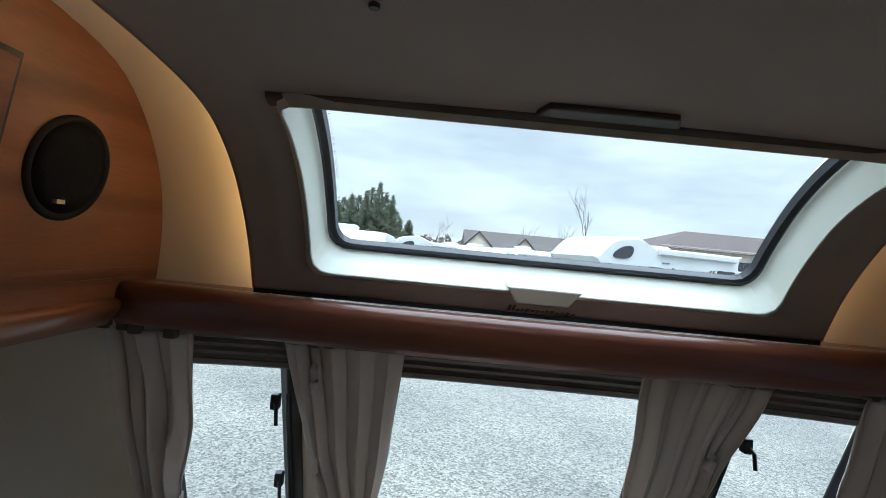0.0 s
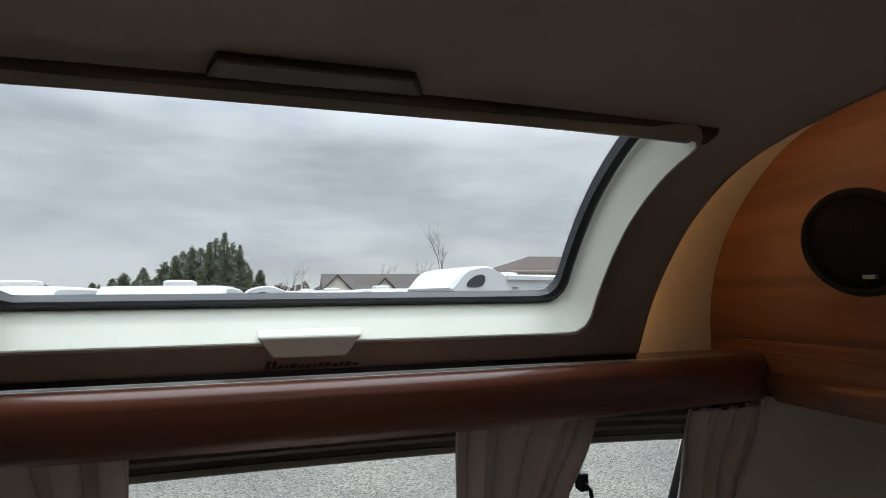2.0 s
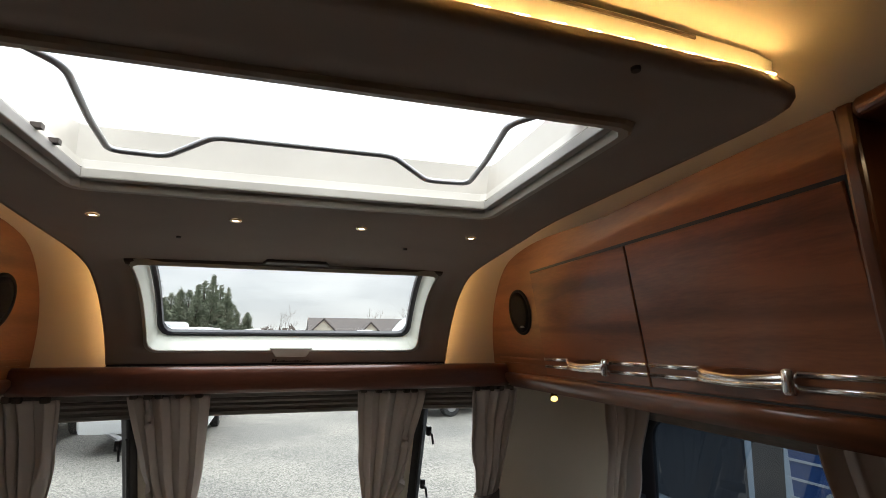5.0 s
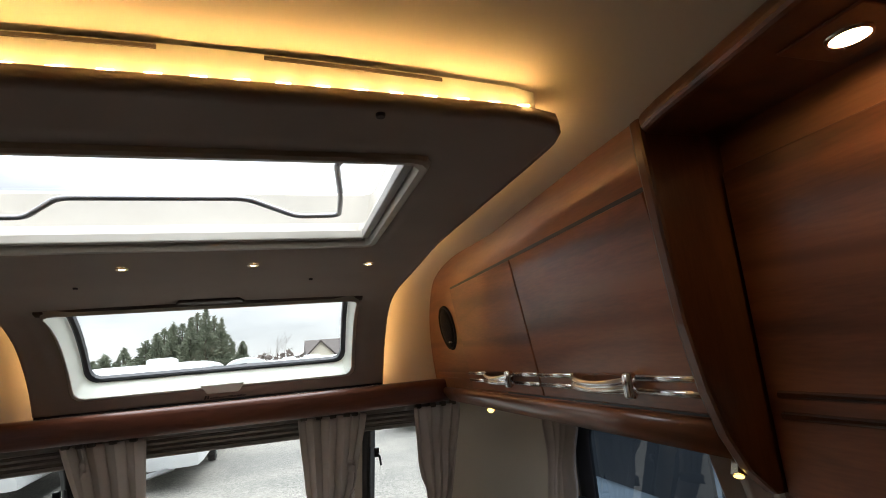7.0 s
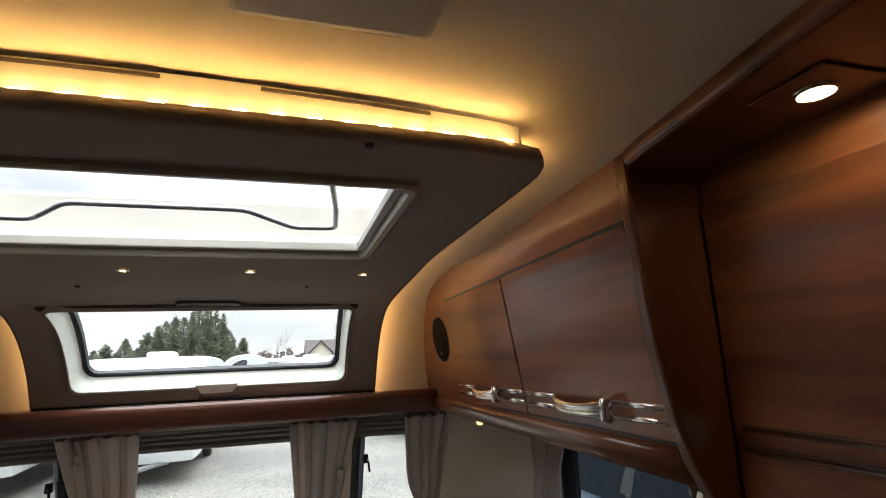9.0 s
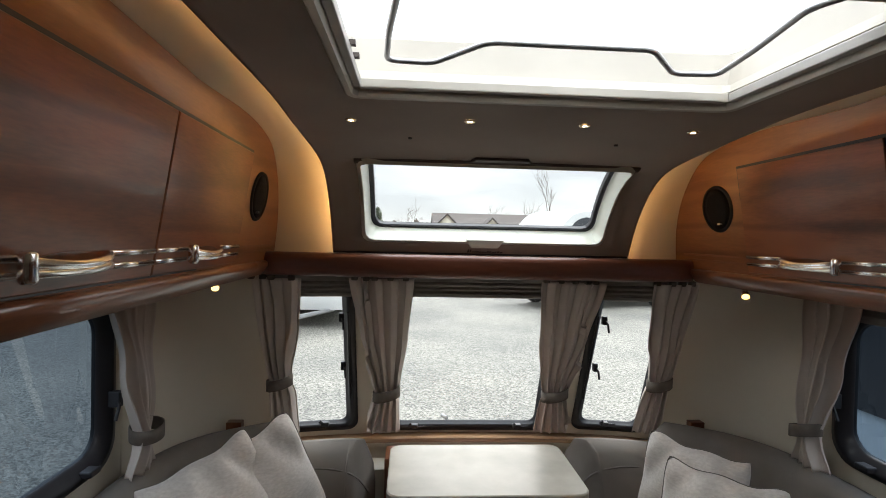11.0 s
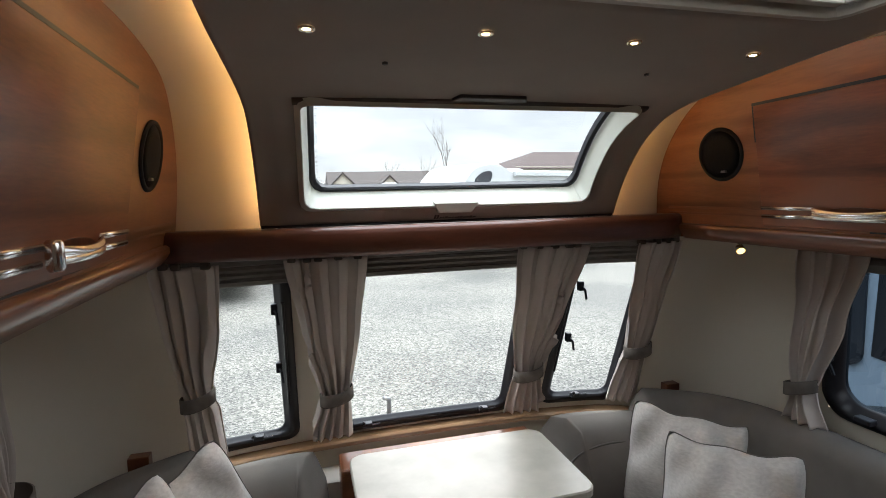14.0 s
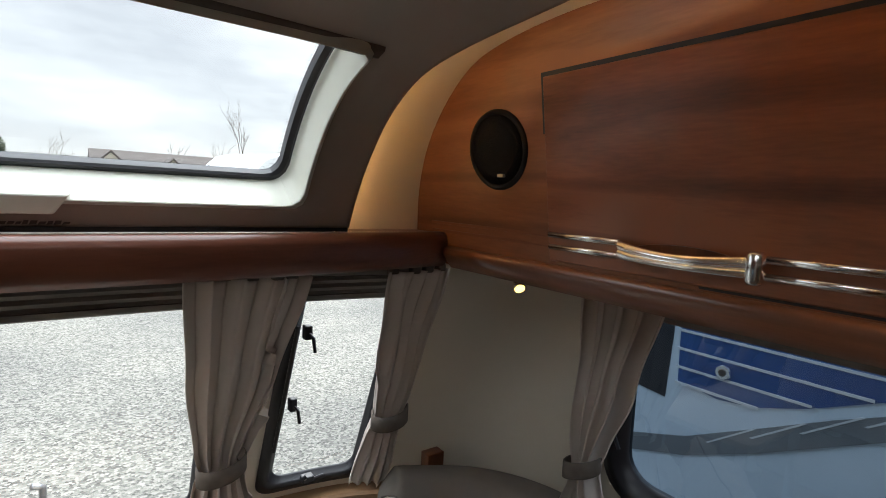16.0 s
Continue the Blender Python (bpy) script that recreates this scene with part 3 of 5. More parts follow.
def speaker(side):
    root = holder("loudspeaker", (side * 0.735, 0.05, 1.65), "oval black loudspeaker set in the locker end", "speaker", "loudspeakers")
    loops = []
    for r, o in ((1.0, 0.012), (1.0, 0.007), (0.97, 0.003), (0.90, 0.002), (0.86, 0.006)):
        loops.append([(side * (face_x(0.05, 1.728 + 0.078 * r * math.sin(a)) + o), 0.050 + 0.083 * r * math.cos(a), 1.728 + 0.078 * r * math.sin(a)) for a in (2 * math.pi * k / 40 for k in range(40))])
    part("rim", bands(loops), M_RIM, root, "", True)
    bm = bmesh.new()
    loops = []
    for r, o in ((0.87, 0.006), (0.6, 0.001), (0.3, -0.002), (0.02, -0.003)):
        loops.append([(side * (face_x(0.05, 1.728 + 0.078 * r * math.sin(a)) + o), 0.050 + 0.083 * r * math.cos(a), 1.728 + 0.078 * r * math.sin(a)) for a in (2 * math.pi * k / 40 for k in range(40))])
    part("grille", bands(loops, bm, cap=True), M_MESH, root, "black mesh grille", True)
    y, z = 0.035, 1.678
    part("mark", boxed(*sorted((side * (face_x(y, z) - 0.004), side * (face_x(y, z) + 0.004))), y - 0.008, y + 0.008, z - 0.003, z + 0.003), M_STEEL, root, "tiny pale mark")
    return root


for side in (-1, 1):
    locker(side)
    speaker(side)

# ---- rooflight ----
roof = holder("window_2", (0, -0.82, 1.9), "large open white rooflight with steel bar handle", "rooflight", kind="structure")


def flat_loop(hx, y0, y1, r, z):
    return [Vector((x, y, z)) for x, y in dense_loop(rounded(-hx, hx, y0, y1, r), 0.05)]


part("window_frame", bands(same_count([flat_loop(0.443, -1.100, -0.512, 0.03, 2.02), flat_loop(0.411, -1.069, -0.543, 0.03, 1.897), flat_loop(0.407, -1.065, -0.547, 0.03, 1.893), flat_loop(0.397, -1.055, -0.557, 0.026, 1.894),
                                       flat_loop(0.394, -1.052, -0.560, 0.022, 1.905), flat_loop(0.397, -1.055, -0.557, 0.02, 1.925), flat_loop(0.383, -1.040, -0.571, 0.012, 1.928),
                                       flat_loop(0.388, -1.045, -0.566, 0.012, 1.945), flat_loop(0.403, -1.060, -0.551, 0.02, 1.95), flat_loop(0.413, -1.070, -0.541, 0.03, 2.02), flat_loop(0.428, -1.085, -0.526, 0.03, 2.03)])), M_WHITE, roof, "white moulded frame", True)
crisp(roof.children[0])
for sx in (-1, 1):
    soften(part("blind_track", boxed(*sorted((sx * 0.378, sx * 0.3935)), -1.035, -0.586, 1.906, 1.924), M_TRACK, roof, "grey blind track"), 0.002)
soften(part("flyscreen_bar", boxed(-0.381, 0.381, -0.586, -0.568, 1.906, 1.926), M_WHITE, roof, "white sliding screen bar"), 0.003)
rows = []
for i in range(9):
    v = i / 8
    row = []
    for j in range(13):
        u = j / 12
        edge = max(abs(2 * u - 1), abs(2 * v - 1))
        row.append((-0.45 + 0.9 * u, -1.11 + 0.58 * v, 2.035 + 0.045 * (1 - edge ** 4)))
    rows.append(row)
dome = part("dome", grid(rows), M_DOME, roof, "clear domed cover", True)
dome.visible_shadow = False
BAR = [(0.338, -0.945, 1.962), (0.296, -0.905, 1.956), (0.316, -0.760, 1.950), (0.326, -0.632, 1.946), (0.237, -0.626, 1.946), (0.147, -0.733, 1.950)]


def filleted(pts, r, n=6):
    """A polyline with its corners rounded off."""
    pts = [Vector(p) for p in pts]
    out = [pts[0]]
    for a, b, c in zip(pts, pts[1:], pts[2:]):
        q = min(r, (a - b).length * 0.49, (c - b).length * 0.49)
        p0, p1 = b + (a - b).normalized() * q, b + (c - b).normalized() * q
        out += [p0 * (1 - t) ** 2 + b * 2 * t * (1 - t) + p1 * t * t for t in (k / n for k in range(n + 1))]
    return out + [pts[-1]]


bar = filleted([(-x, y, z) for x, y, z in BAR] + BAR[::-1], 0.022)
part("bar_handle", tube(bar, 0.0055, 8), M_STEEL, roof, "bent grey steel bar handle", True)
for sx in (-1, 1):
    latch = soften(part("latch", boxed(*sorted((sx * 0.325, sx * 0.385)), -0.985, -0.935, 1.952, 1.974), M_BLACK, roof, "black plastic latch"), 0.006)
    part("latch_pin", disc((sx * 0.35, -0.96, 1.952), (0, 0, -1), 0.006, 0.006, 10), M_STEEL, latch)
for y in (-0.70, -0.76):
    part("catch", boxed(-0.385, -0.370, y - 0.006, y + 0.006, 1.924, 1.932), M_DARK, roof, "small dark catch")


# ---- lamps in the ceiling panel ----
def downlight(x, y):
    z = section(PANEL, y)
    root = holder("downlight", (x, y, z), "small round recessed ceiling spotlight, lit warm", "spotlight", "ceiling panel spotlights")
    ring = lambda r, dz: [(x + r * math.cos(a), y + r * math.sin(a), z + dz) for a in (2 * math.pi * k / 20 for k in range(20))]
    part("rim", bands([ring(0.0135, -0.001), ring(0.0125, -0.004), ring(0.0105, -0.0035), ring(0.0065, -0.002)]), M_BRASS, root, "polished rim", True)
    part("bulb", bands([ring(0.0065, -0.003), ring(0.0035, -0.004)], cap=True), M_BULB, root, "glowing lens")
    return root


for x, y in ((-0.421, -0.379), (-0.139, -0.401), (0.139, -0.401), (0.421, -0.379)):
    downlight(x, y)
for x, y in ((-0.28, -0.245), (0.28, -0.245), (-0.318, -1.178), (0.318, -1.178)):
    z = section(PANEL, y)
    thing("blind_stop", disc((x, y, z + 0.004), (0, 0, -1), 0.0055, 0.008, 12), M_DARK, "small dark brown round stop on the ceiling panel", "stop", "ceiling stops", smooth=False)

# cove upstand behind the panel, with cut slots, and the strips of light on the panel
bm = bmesh.new()
cove = []
for i in range(41):
    x = -0.540 + 1.080 * i / 40
    e = abs(x) / 0.540
    y = -1.188 + 0.02 * e ** 2 + (0.05 * max(0, (e - 0.93) / 0.07) ** 2)
    cove.append((x, y))

lower = [(x, y, 1.906) for x, y in cove]
upper = [(x, y - 0.004, 1.9595 - 0.055 * (x / 0.8) ** 2 * 0.5) for x, y in cove]
cove_lip = thick(thing("cove_lip", grid([lower, upper]), M_TRIM, "cream upstand lip glowing above the ceiling panel's rear edge", "cove lip", kind="structure"), 0.006, 0)
for a, b in ((-0.391, -0.197), (-0.098, 0.098), (0.197, 0.391)):
    rows = []
    for i in range(13):
        x = a + (b - a) * i / 12
        e = abs(x) / 0.540
        y, z = -1.196 + 0.02 * e ** 2, 1.954 - 0.0275 * (x / 0.8) ** 2
        rows.append([(x, y, z - 0.002), (x, y - 0.002, z - 0.002), (x, y - 0.002, z + 0.002), (x, y, z + 0.002)])
    part("slot", bands(rows, cap=True), M_DARK, cove_lip, "dark slot in the lip")
strip = holder("led_strip", (0, -1.20, 1.92), "warm glowing light strip along the ceiling panel's rear edge", "light strip", "cove light strips")
part("tape", grid([[(x, y - 0.016, 1.9196) for x, y in cove[1:-1]], [(x, y - 0.006, 1.9196) for x, y in cove[1:-1]]]), M_TRIM, strip, "pale tape")
for i in range(26):
    x = -0.49 + 0.98 * i / 25
    e = abs(x) / 0.540
    y = -1.188 + 0.02 * e ** 2
    part("diode", boxed(x - 0.007, x + 0.007, y - 0.018, y - 0.012, 1.9197, 1.9212), M_DIODE, strip)
for side in (-1, 1):
    strip = holder("led_strip", (side * 0.56, -0.5, 1.92), "warm glowing light strip along the ceiling panel's side edge", "light strip", "cove light strips")
    rows = []
    for p, q in zip(PANEL, PANEL[1:]):
        if p.y < -1.12:
            continue
        d = (q - p).normalized()
        nrm = Vector((0, -d.z, d.y))
        x = panel_x(0.568, p.y)
        o = p + nrm * 0.019
        rows.append([(side * (x - 0.030), o.y, o.z), (side * (x - 0.022), o.y, o.z)])
    part("diode_band", grid(rows), M_LED, strip)

# spots below the lockers
def locker_spot(side):
    x, y, z = side * 0.917, 0.128, 1.466
    root = holder("locker_spotlight", (x, y, z), "small swivel spotlight under the locker, lit warm", "spotlight", "locker spotlights")
    part("stem", tube([(x, y, z), (x, y, z - 0.018)], 0.008, 10), M_BRASS, root)
    d = Vector((-side * 0.35, -0.75, -0.6)).normalized()
    c = Vector((x, y, z - 0.032))
    part("cup", tube([c - d * 0.014, c - d * 0.008, c + d * 0.010], [0.007, 0.012, 0.0145], 14), M_BRASS, root, "bright cup", True)
    part("bulb", disc(c + d * 0.0105, d, 0.0125, 0.003, 14), M_SPOT, root, "glowing lens")
    return root


for side in (-1, 1):
    locker_spot(side)
x, y, z = 0.80, -1.09, 1.462
root = holder("locker_spotlight", (x, y, z), "square-cased small spotlight under the locker end, lit warm", "spotlight", "locker spotlights")
part("case", tube([(x, y, z), (x - 0.008, y - 0.006, z - 0.018)], [0.007, 0.010], 4), M_BRASS, root)
part("bulb", disc((x - 0.009, y - 0.007, z - 0.019), (-0.4, -0.3, -0.9), 0.0065, 0.002, 12), M_SPOT, root, "glowing lens")


# ---- tall unit on the right, behind the lockers ----
tall = holder("tall_cabinet", (0.98, -1.9, 0.0), "tall walnut cabinet with chrome strips and a lit canopy", "cabinet")
part("body", bands([[(x, y, z) for x, z in ((0.840, 0.0), (1.2, 0.0), (1.2, 1.62), (1.12, 1.80), (1.0, 1.90), (0.840, 1.930))] for y in (-2.75, -1.118)], cap=True), M_FASCIA, tall)
prof = [(1.948, 0.702), (1.90, 0.704), (1.84, 0.708), (1.75, 0.714), (1.65, 0.723), (1.56, 0.740), (1.50, 0.760), (1.455, 0.785), (1.42, 0.82), (1.42, 0.93), (1.948, 0.93)]
soften(part("end_panel", bands([[(x + (0.0 if y > -1.11 else 0.0), y, z) for z, x in prof] for y in (-1.103, -1.128)], cap=True), M_PILLAR, tall, "dark curved upright"), 0.006)
for y1, y0 in ((-1.135, -1.90), (-1.905, -2.70)):
    door = soften(part("door", boxed(0.826, 0.840, y0, y1, 1.42, 1.862), M_WOOD, tall), 0.003)
    for z in (1.5485, 1.522):
        part("trim_strip", bands([[(0.828 - o, y, z + dz) for o, dz in ((0.0, -0.006), (0.004, -0.005), (0.007, -0.003), (0.008, 0.0), (0.007, 0.003), (0.004, 0.005), (0.0, 0.006))] for y in (y0 + 0.02, y1 - 0.02)], cap=True), M_CHROME, door, "chrome strip", True)
    soften(part("lower_door", boxed(0.826, 0.840, y0, y1, 0.06, 1.41), M_WOOD, tall), 0.003)
canopy = [(0.93, -1.100), (0.76, -1.100), (0.722, -1.108), (0.698, -1.135), (0.688, -1.18), (0.676, -1.28), (0.660, -1.40), (0.645, -1.55), (0.64, -2.75), (0.93, -2.75)]
soften(part("canopy", bands([[(x, y, z) for x, y in canopy] for z in (1.922, 1.951)], cap=True), M_PILLAR, tall, "dark walnut canopy board"), 0.012, 4)
x, y, z = 0.765, -1.375, 1.922
lamp = holder("canopy_downlight", (x, y, z), "round recessed downlight in the cabinet canopy, lit", "downlight")
soften(part("plate", boxed(x - 0.045, x + 0.045, y - 0.045, y + 0.045, z - 0.004, z), M_PILLAR, lamp, "square walnut plate"), 0.002)
ring = lambda r, dz: [(x + r * math.cos(a), y + r * math.sin(a), z + dz) for a in (2 * math.pi * k / 28 for k in range(28))]
part("rim", bands([ring(0.022, -0.004), ring(0.0205, -0.008), ring(0.018, -0.007)]), M_BRASS, lamp, "", True)
part("bulb", bands([ring(0.018, -0.0065), ring(0.008, -0.008)], cap=True), M_BULB_BIG, lamp, "glowing frosted lens", True)
# matching plain cabinet on the left, out of sight behind the camera
part("body", boxed(-1.2, -0.8, -3.0, -2.0, 0.0, 1.66), M_FASCIA, holder("wardrobe", (-1.0, -2.5, 0), "plain walnut wardrobe at the rear", "wardrobe"))
# ceiling unit at the rear
ac = holder("ceiling_unit", (0.26, -1.47, 1.945), "low white ceiling unit with rounded edges", "ceiling unit")
soften(part("cover", boxed(0.17, 0.36, -1.62, -1.32, 1.945, 1.985), M_WHITE, ac), 0.014, 4)
part("label_strip", boxed(0.29, 0.33, -1.324, -1.318, 1.952, 1.957), M_TRACK, ac, "grey marking")


# ---- front windows ----
def front_ring(x0, x1, z0, z1, r, off, slant=0.0):
    out = []
    for x, z in dense_loop(rounded(x0, x1, z0, z1, r), 0.04):
        k = (z - z0) / (z1 - z0)
        xx = x + (slant * (k - 0.2) * (abs(x) - 0.5) / 0.27 * (1 if x > 0 else -1) if abs(x) > 0.45 else 0)
        out.append(front(xx, z, off))
    return out


def front_window(name, x0, x1, z0, z1, slant, latches):
    root = holder(name, front((x0 + x1) / 2, z0), "hinged acrylic front window with a black rubber frame", "window", kind="structure")
    q = lambda g, off, r: front_ring(x0 - g, x1 + g, z0 - g, z1 + g, r, off, slant)
    part("window_frame", bands(same_count([q(0.024, 0.003, 0.05), q(0.024, -0.007, 0.05), q(0.010, -0.009, 0.045), q(0.007, -0.013, 0.045), q(-0.003, -0.012, 0.04), q(-0.011, -0.006, 0.036), q(-0.012, 0.012, 0.036), q(-0.019, 0.016, 0.032), q(-0.020, 0.024, 0.032)])), M_BLACK, root, "black rubber frame", True)
    bm = bmesh.new()
    lp = q(-0.01, 0.020, 0.04)
    bm.faces.new([bm.verts.new(p) for p in lp])
    pn = part("pane", bm, M_GLASS, root)
    pn.visible_shadow = False
    for lx, lz, tall_ in latches:
        p = front(lx, lz, 0.0)
        n = 0.03
        if tall_:
            b = part("latch", boxed(p.x - 0.010, p.x + 0.010, p.y - 0.035, p.y - 0.01, p.z - 0.018, p.z + 0.018), M_BLACK, root, "black window catch")
            part("lever", tube([p + Vector((0, -0.03, 0.0)), p + Vector((0.008, -0.042, -0.012)), p + Vector((0.012, -0.045, -0.048))], 0.0045, 6), M_BLACK, b)
        else:
            b = part("latch", boxed(p.x - 0.018, p.x + 0.018, p.y - 0.04, p.y - 0.01, p.z - 0.010, p.z + 0.010), M_BLACK, root, "black window catch")
            part("lever", tube([p + Vector((-0.01, -0.035, 0.006)), p + Vector((-0.02, -0.045, 0.014)), p + Vector((-0.012, -0.047, 0.02))], 0.006, 6), M_BLACK, b)
            part("foot", tube([p + Vector((0.015, -0.035, 0.0)), p + Vector((0.05, -0.03, 0.0))], 0.004, 6), M_BLACK, b)
        soften(b, 0.004)
    return root


front_window("window_3", *WIN_C, 0.0, ((-0.239, 0.745, False), (0.239, 0.745, False)))
front_window("window_4", *WIN_R, 0.0, ((0.635, 0.772, False), (0.545, 1.06, True), (0.545, 1.28, True), (0.80, 1.06, True)))
front_window("window_5", -WIN_R[1], -WIN_R[0], WIN_R[2], WIN_R[3], 0.0, ((-0.635, 0.772, False), (-0.545, 1.06, True), (-0.545, 1.28, True), (-0.80, 1.06, True)))
for side in (-1, 1):
    arm = tube([front(side * 0.80, 0.90, -0.02), front(side * 0.815, 1.10, -0.03), front(side * 0.80, 1.36, -0.015)], 0.006, 8)
    thing("window_stay", arm, M_STEEL, "grey metal stay arm beside the front window", "window stay", "window stays")
    arm = tube([front(side * 0.528, 0.90, -0.018), front(side * 0.526, 1.3, -0.022)], 0.005, 8)
    thing("window_stay", arm, M_BLACK, "thin black stay arm beside the front window", "window stay", "window stays")

# blind cassette under the shelf, and the sill
rows = []
for x in [-0.86 + 1.72 * i / 40 for i in range(41)]:
    rows.append([front(x, z, o) for z, o in ((1.47, 0.0), (1.47, -0.05), (1.437, -0.052), (1.434, -0.044), (1.434, 0.0))])
front_blind = holder("window_blind", front(0, 1.372), "grey-brown pleated blind and cassette above the front windows", "blind")
part("cassette", bands(rows, cap=True), M_BLIND, front_blind)
for nm, prof in (("pleats", ((1.433, 0.0), (1.433, -0.045), (1.424, -0.050), (1.415, -0.044), (1.406, -0.050), (1.397, -0.044), (1.388, -0.048), (1.388, 0.0))), ("bottom_rail", ((1.387, 0.0), (1.387, -0.052), (1.376, -0.053), (1.371, -0.045), (1.371, 0.0)))):
    part(nm, bands([[front(-0.855 + 1.71 * i / 40, z, o) for z, o in prof] for i in range(41)], cap=True), M_BLIND, front_blind)
rows = []
for x in [-1.0 + 2.0 * i / 40 for i in range(41)]:
    rows.append([front(x, z, o) for z, o in ((0.700, 0.0), (0.700, -0.05), (0.693, -0.06), (0.673, -0.06), (0.666, -0.05), (0.655, 0.0))])
thing("window_sill", bands(rows, cap=True), M_SILL, "light oak ledge below the front windows", "sill", kind="structure", smooth=False)


# ---- side windows ----
def side_window(side, name):
    y0, y1, z0, z1 = SIDE_WIN
    root = holder(name, (side * 1.2, (y0 + y1) / 2, z0), "tinted acrylic side window in a black rounded frame", "window", kind="structure")
    lp = lambda g, r, o: [Vector((side * (1.2 + o), y, z)) for y, z in dense_loop(rounded(y0 - g, y1 + g, z0 - g, z1 + g, r), 0.06)]
    part("window_frame", bands(same_count([lp(0.015, 0.09, 0.004), lp(0.015, 0.09, -0.014), lp(-0.012, 0.08, -0.018), lp(-0.02, 0.075, 0.0), lp(-0.034, 0.07, 0.004), lp(-0.036, 0.07, 0.03)])), M_BLACK, root, "black rounded frame", True)
    bm = bmesh.new()
    bm.faces.new([bm.verts.new(p) for p in lp(-0.02, 0.07, 0.02)])
    part("pane", bm, M_TINT, root).visible_shadow = False
    for y in (-0.1, -0.55):
        b = soften(part("latch", boxed(*sorted((side * 1.155, side * 1.19)), y - 0.03, y + 0.02, z0 + 0.004, z0 + 0.022), M_BLACK, root, "black window catch"), 0.004)
    b = soften(part("latch", boxed(*sorted((side * 1.155, side * 1.19)), y1 - 0.02, y1 + 0.004, z0 + 0.16, z0 + 0.21), M_BLACK, root, "black window catch"), 0.004)
    part("lever", tube([(side * 1.165, y1 - 0.01, z0 + 0.18), (side * 1.15, y1 - 0.03, z0 + 0.17), (side * 1.15, y1 - 0.05, z0 + 0.13)], 0.005, 6), M_BLACK, b)
    blind_ = holder("window_blind", (side * 1.17, (y0 + y1) / 2, 1.375), "grey-brown blind and cassette above the side window", "blind")
    for nm, prof in (("cassette", ((1.198, 1.455), (1.13, 1.455), (1.128, 1.42), (1.198, 1.42))), ("bottom_rail", ((1.198, 1.418), (1.14, 1.416), (1.132, 1.40), (1.14, 1.375), (1.198, 1.375)))):
        part(nm, bands([[(side * xx, y, zz) for xx, zz in prof] for y in (y0 - 0.03, y1 + 0.05)], cap=True), M_BLIND, blind_)


side_window(-1, "window_6")
side_window(1, "window_7")


# ---- curtains ----
def curtain(pts, y_at, folds, phase, label, depth=0.022):
    """pts: (z, left, right) down the curtain, the tie where it is narrowest; y_at(x, z) gives the hanging plane as a point and its outward normal."""
    zs_ = [p[0] for p in pts]
    rows, nu, nv = [], 14 * folds, 46
    tie = min(pts, key=lambda p: p[2] - p[1])
    for i in range(nv + 1):
        z = zs_[0] + (zs_[-1] - zs_[0]) * i / nv
        k = max(j for j in range(len(pts) - 1) if pts[j][0] >= z - 1e-9)
        t = (pts[k][0] - z) / (pts[k][0] - pts[k + 1][0])
        t = t * t * (3 - 2 * t) * 0.45 + t * 0.55
        lo, hi = (pts[k][q] + (pts[k + 1][q] - pts[k][q]) * t for q in (1, 2))
        sq = (hi - lo) / (pts[0][2] - pts[0][1])
        row = []
        for j in range(nu + 1):
            u = j / nu
            ph = 2 * math.pi * (u * folds + 0.10 * math.sin(5 * u + phase) + 0.03 * math.sin(3 * z + 9 * u)) + phase
            amp = depth * (0.55 + 0.45 * math.sin(2.3 * u * folds + phase * 2) ** 2) * (0.8 + 0.5 * (1 - sq))
            x = lo + (hi - lo) * u + 0.005 * sq * math.sin(ph * 2 + 1)
            p, nrm = y_at(x, z)
            row.append(p - nrm * (amp * (0.6 + math.sin(ph)) + 0.03 * math.sin(math.pi * u) * (1 - sq) + 0.012 + 0.006 * math.sin(z * 21 + u * 4)))
        rows.append(row)
    root = holder("curtain", rows[-1][nu // 2], label, "curtain", "beige window curtains")
    thick(part("cloth", grid(rows), M_CURTAIN, root, "", True), 0.002, 0)
    # heading tape
    for f in range(folds):
        c = rows[0][int((f + 0.25) / folds * nu)]
        soften(part("hook_pleat", boxed(c.x - 0.012, c.x + 0.012, c.y - 0.010, c.y + 0.012, c.z - 0.006, c.z + 0.014), M_TIE, root, "dark gathered pleat"), 0.004)
    # tie band
    lo, hi, z = tie[1], tie[2], tie[0]
    loops = []
    for dz, g in ((-0.022, 0.0), (-0.02, 0.004), (0.02, 0.004), (0.022, 0.0)):
        lp = []
        for k in range(24):
            a = 2 * math.pi * k / 24
            x = (lo + hi) / 2 + ((hi - lo) / 2 + 0.004 + g) * math.cos(a)
            p, nrm = y_at((lo + hi) / 2, z)
            side_v = Vector((-nrm.y, nrm.x, 0))
            lp.append(y_at(x, z)[0] * 0 + p + side_v * (-(x - (lo + hi) / 2)) - nrm * (0.045 + (0.048 + g) * math.sin(a)) + Vector((0, 0, dz + 0.012 * math.cos(a))))
        loops.append(lp)
    part("tie_back", bands(loops), M_TIE, root, "taupe tie band", True)
    return root


def hang_front(x, z):
    p = front(x, z, -0.072)
    q = front(x + 0.01, z, -0.072)
    t = (q - p).normalized()
    n = Vector((-t.y, t.x, 0)).normalized()
    return p, n if n.y > 0 else -n


def hang_side(side):
    def f(u, z):
        return Vector((side * 1.13, u, z)), Vector((side, 0, 0))
    return f


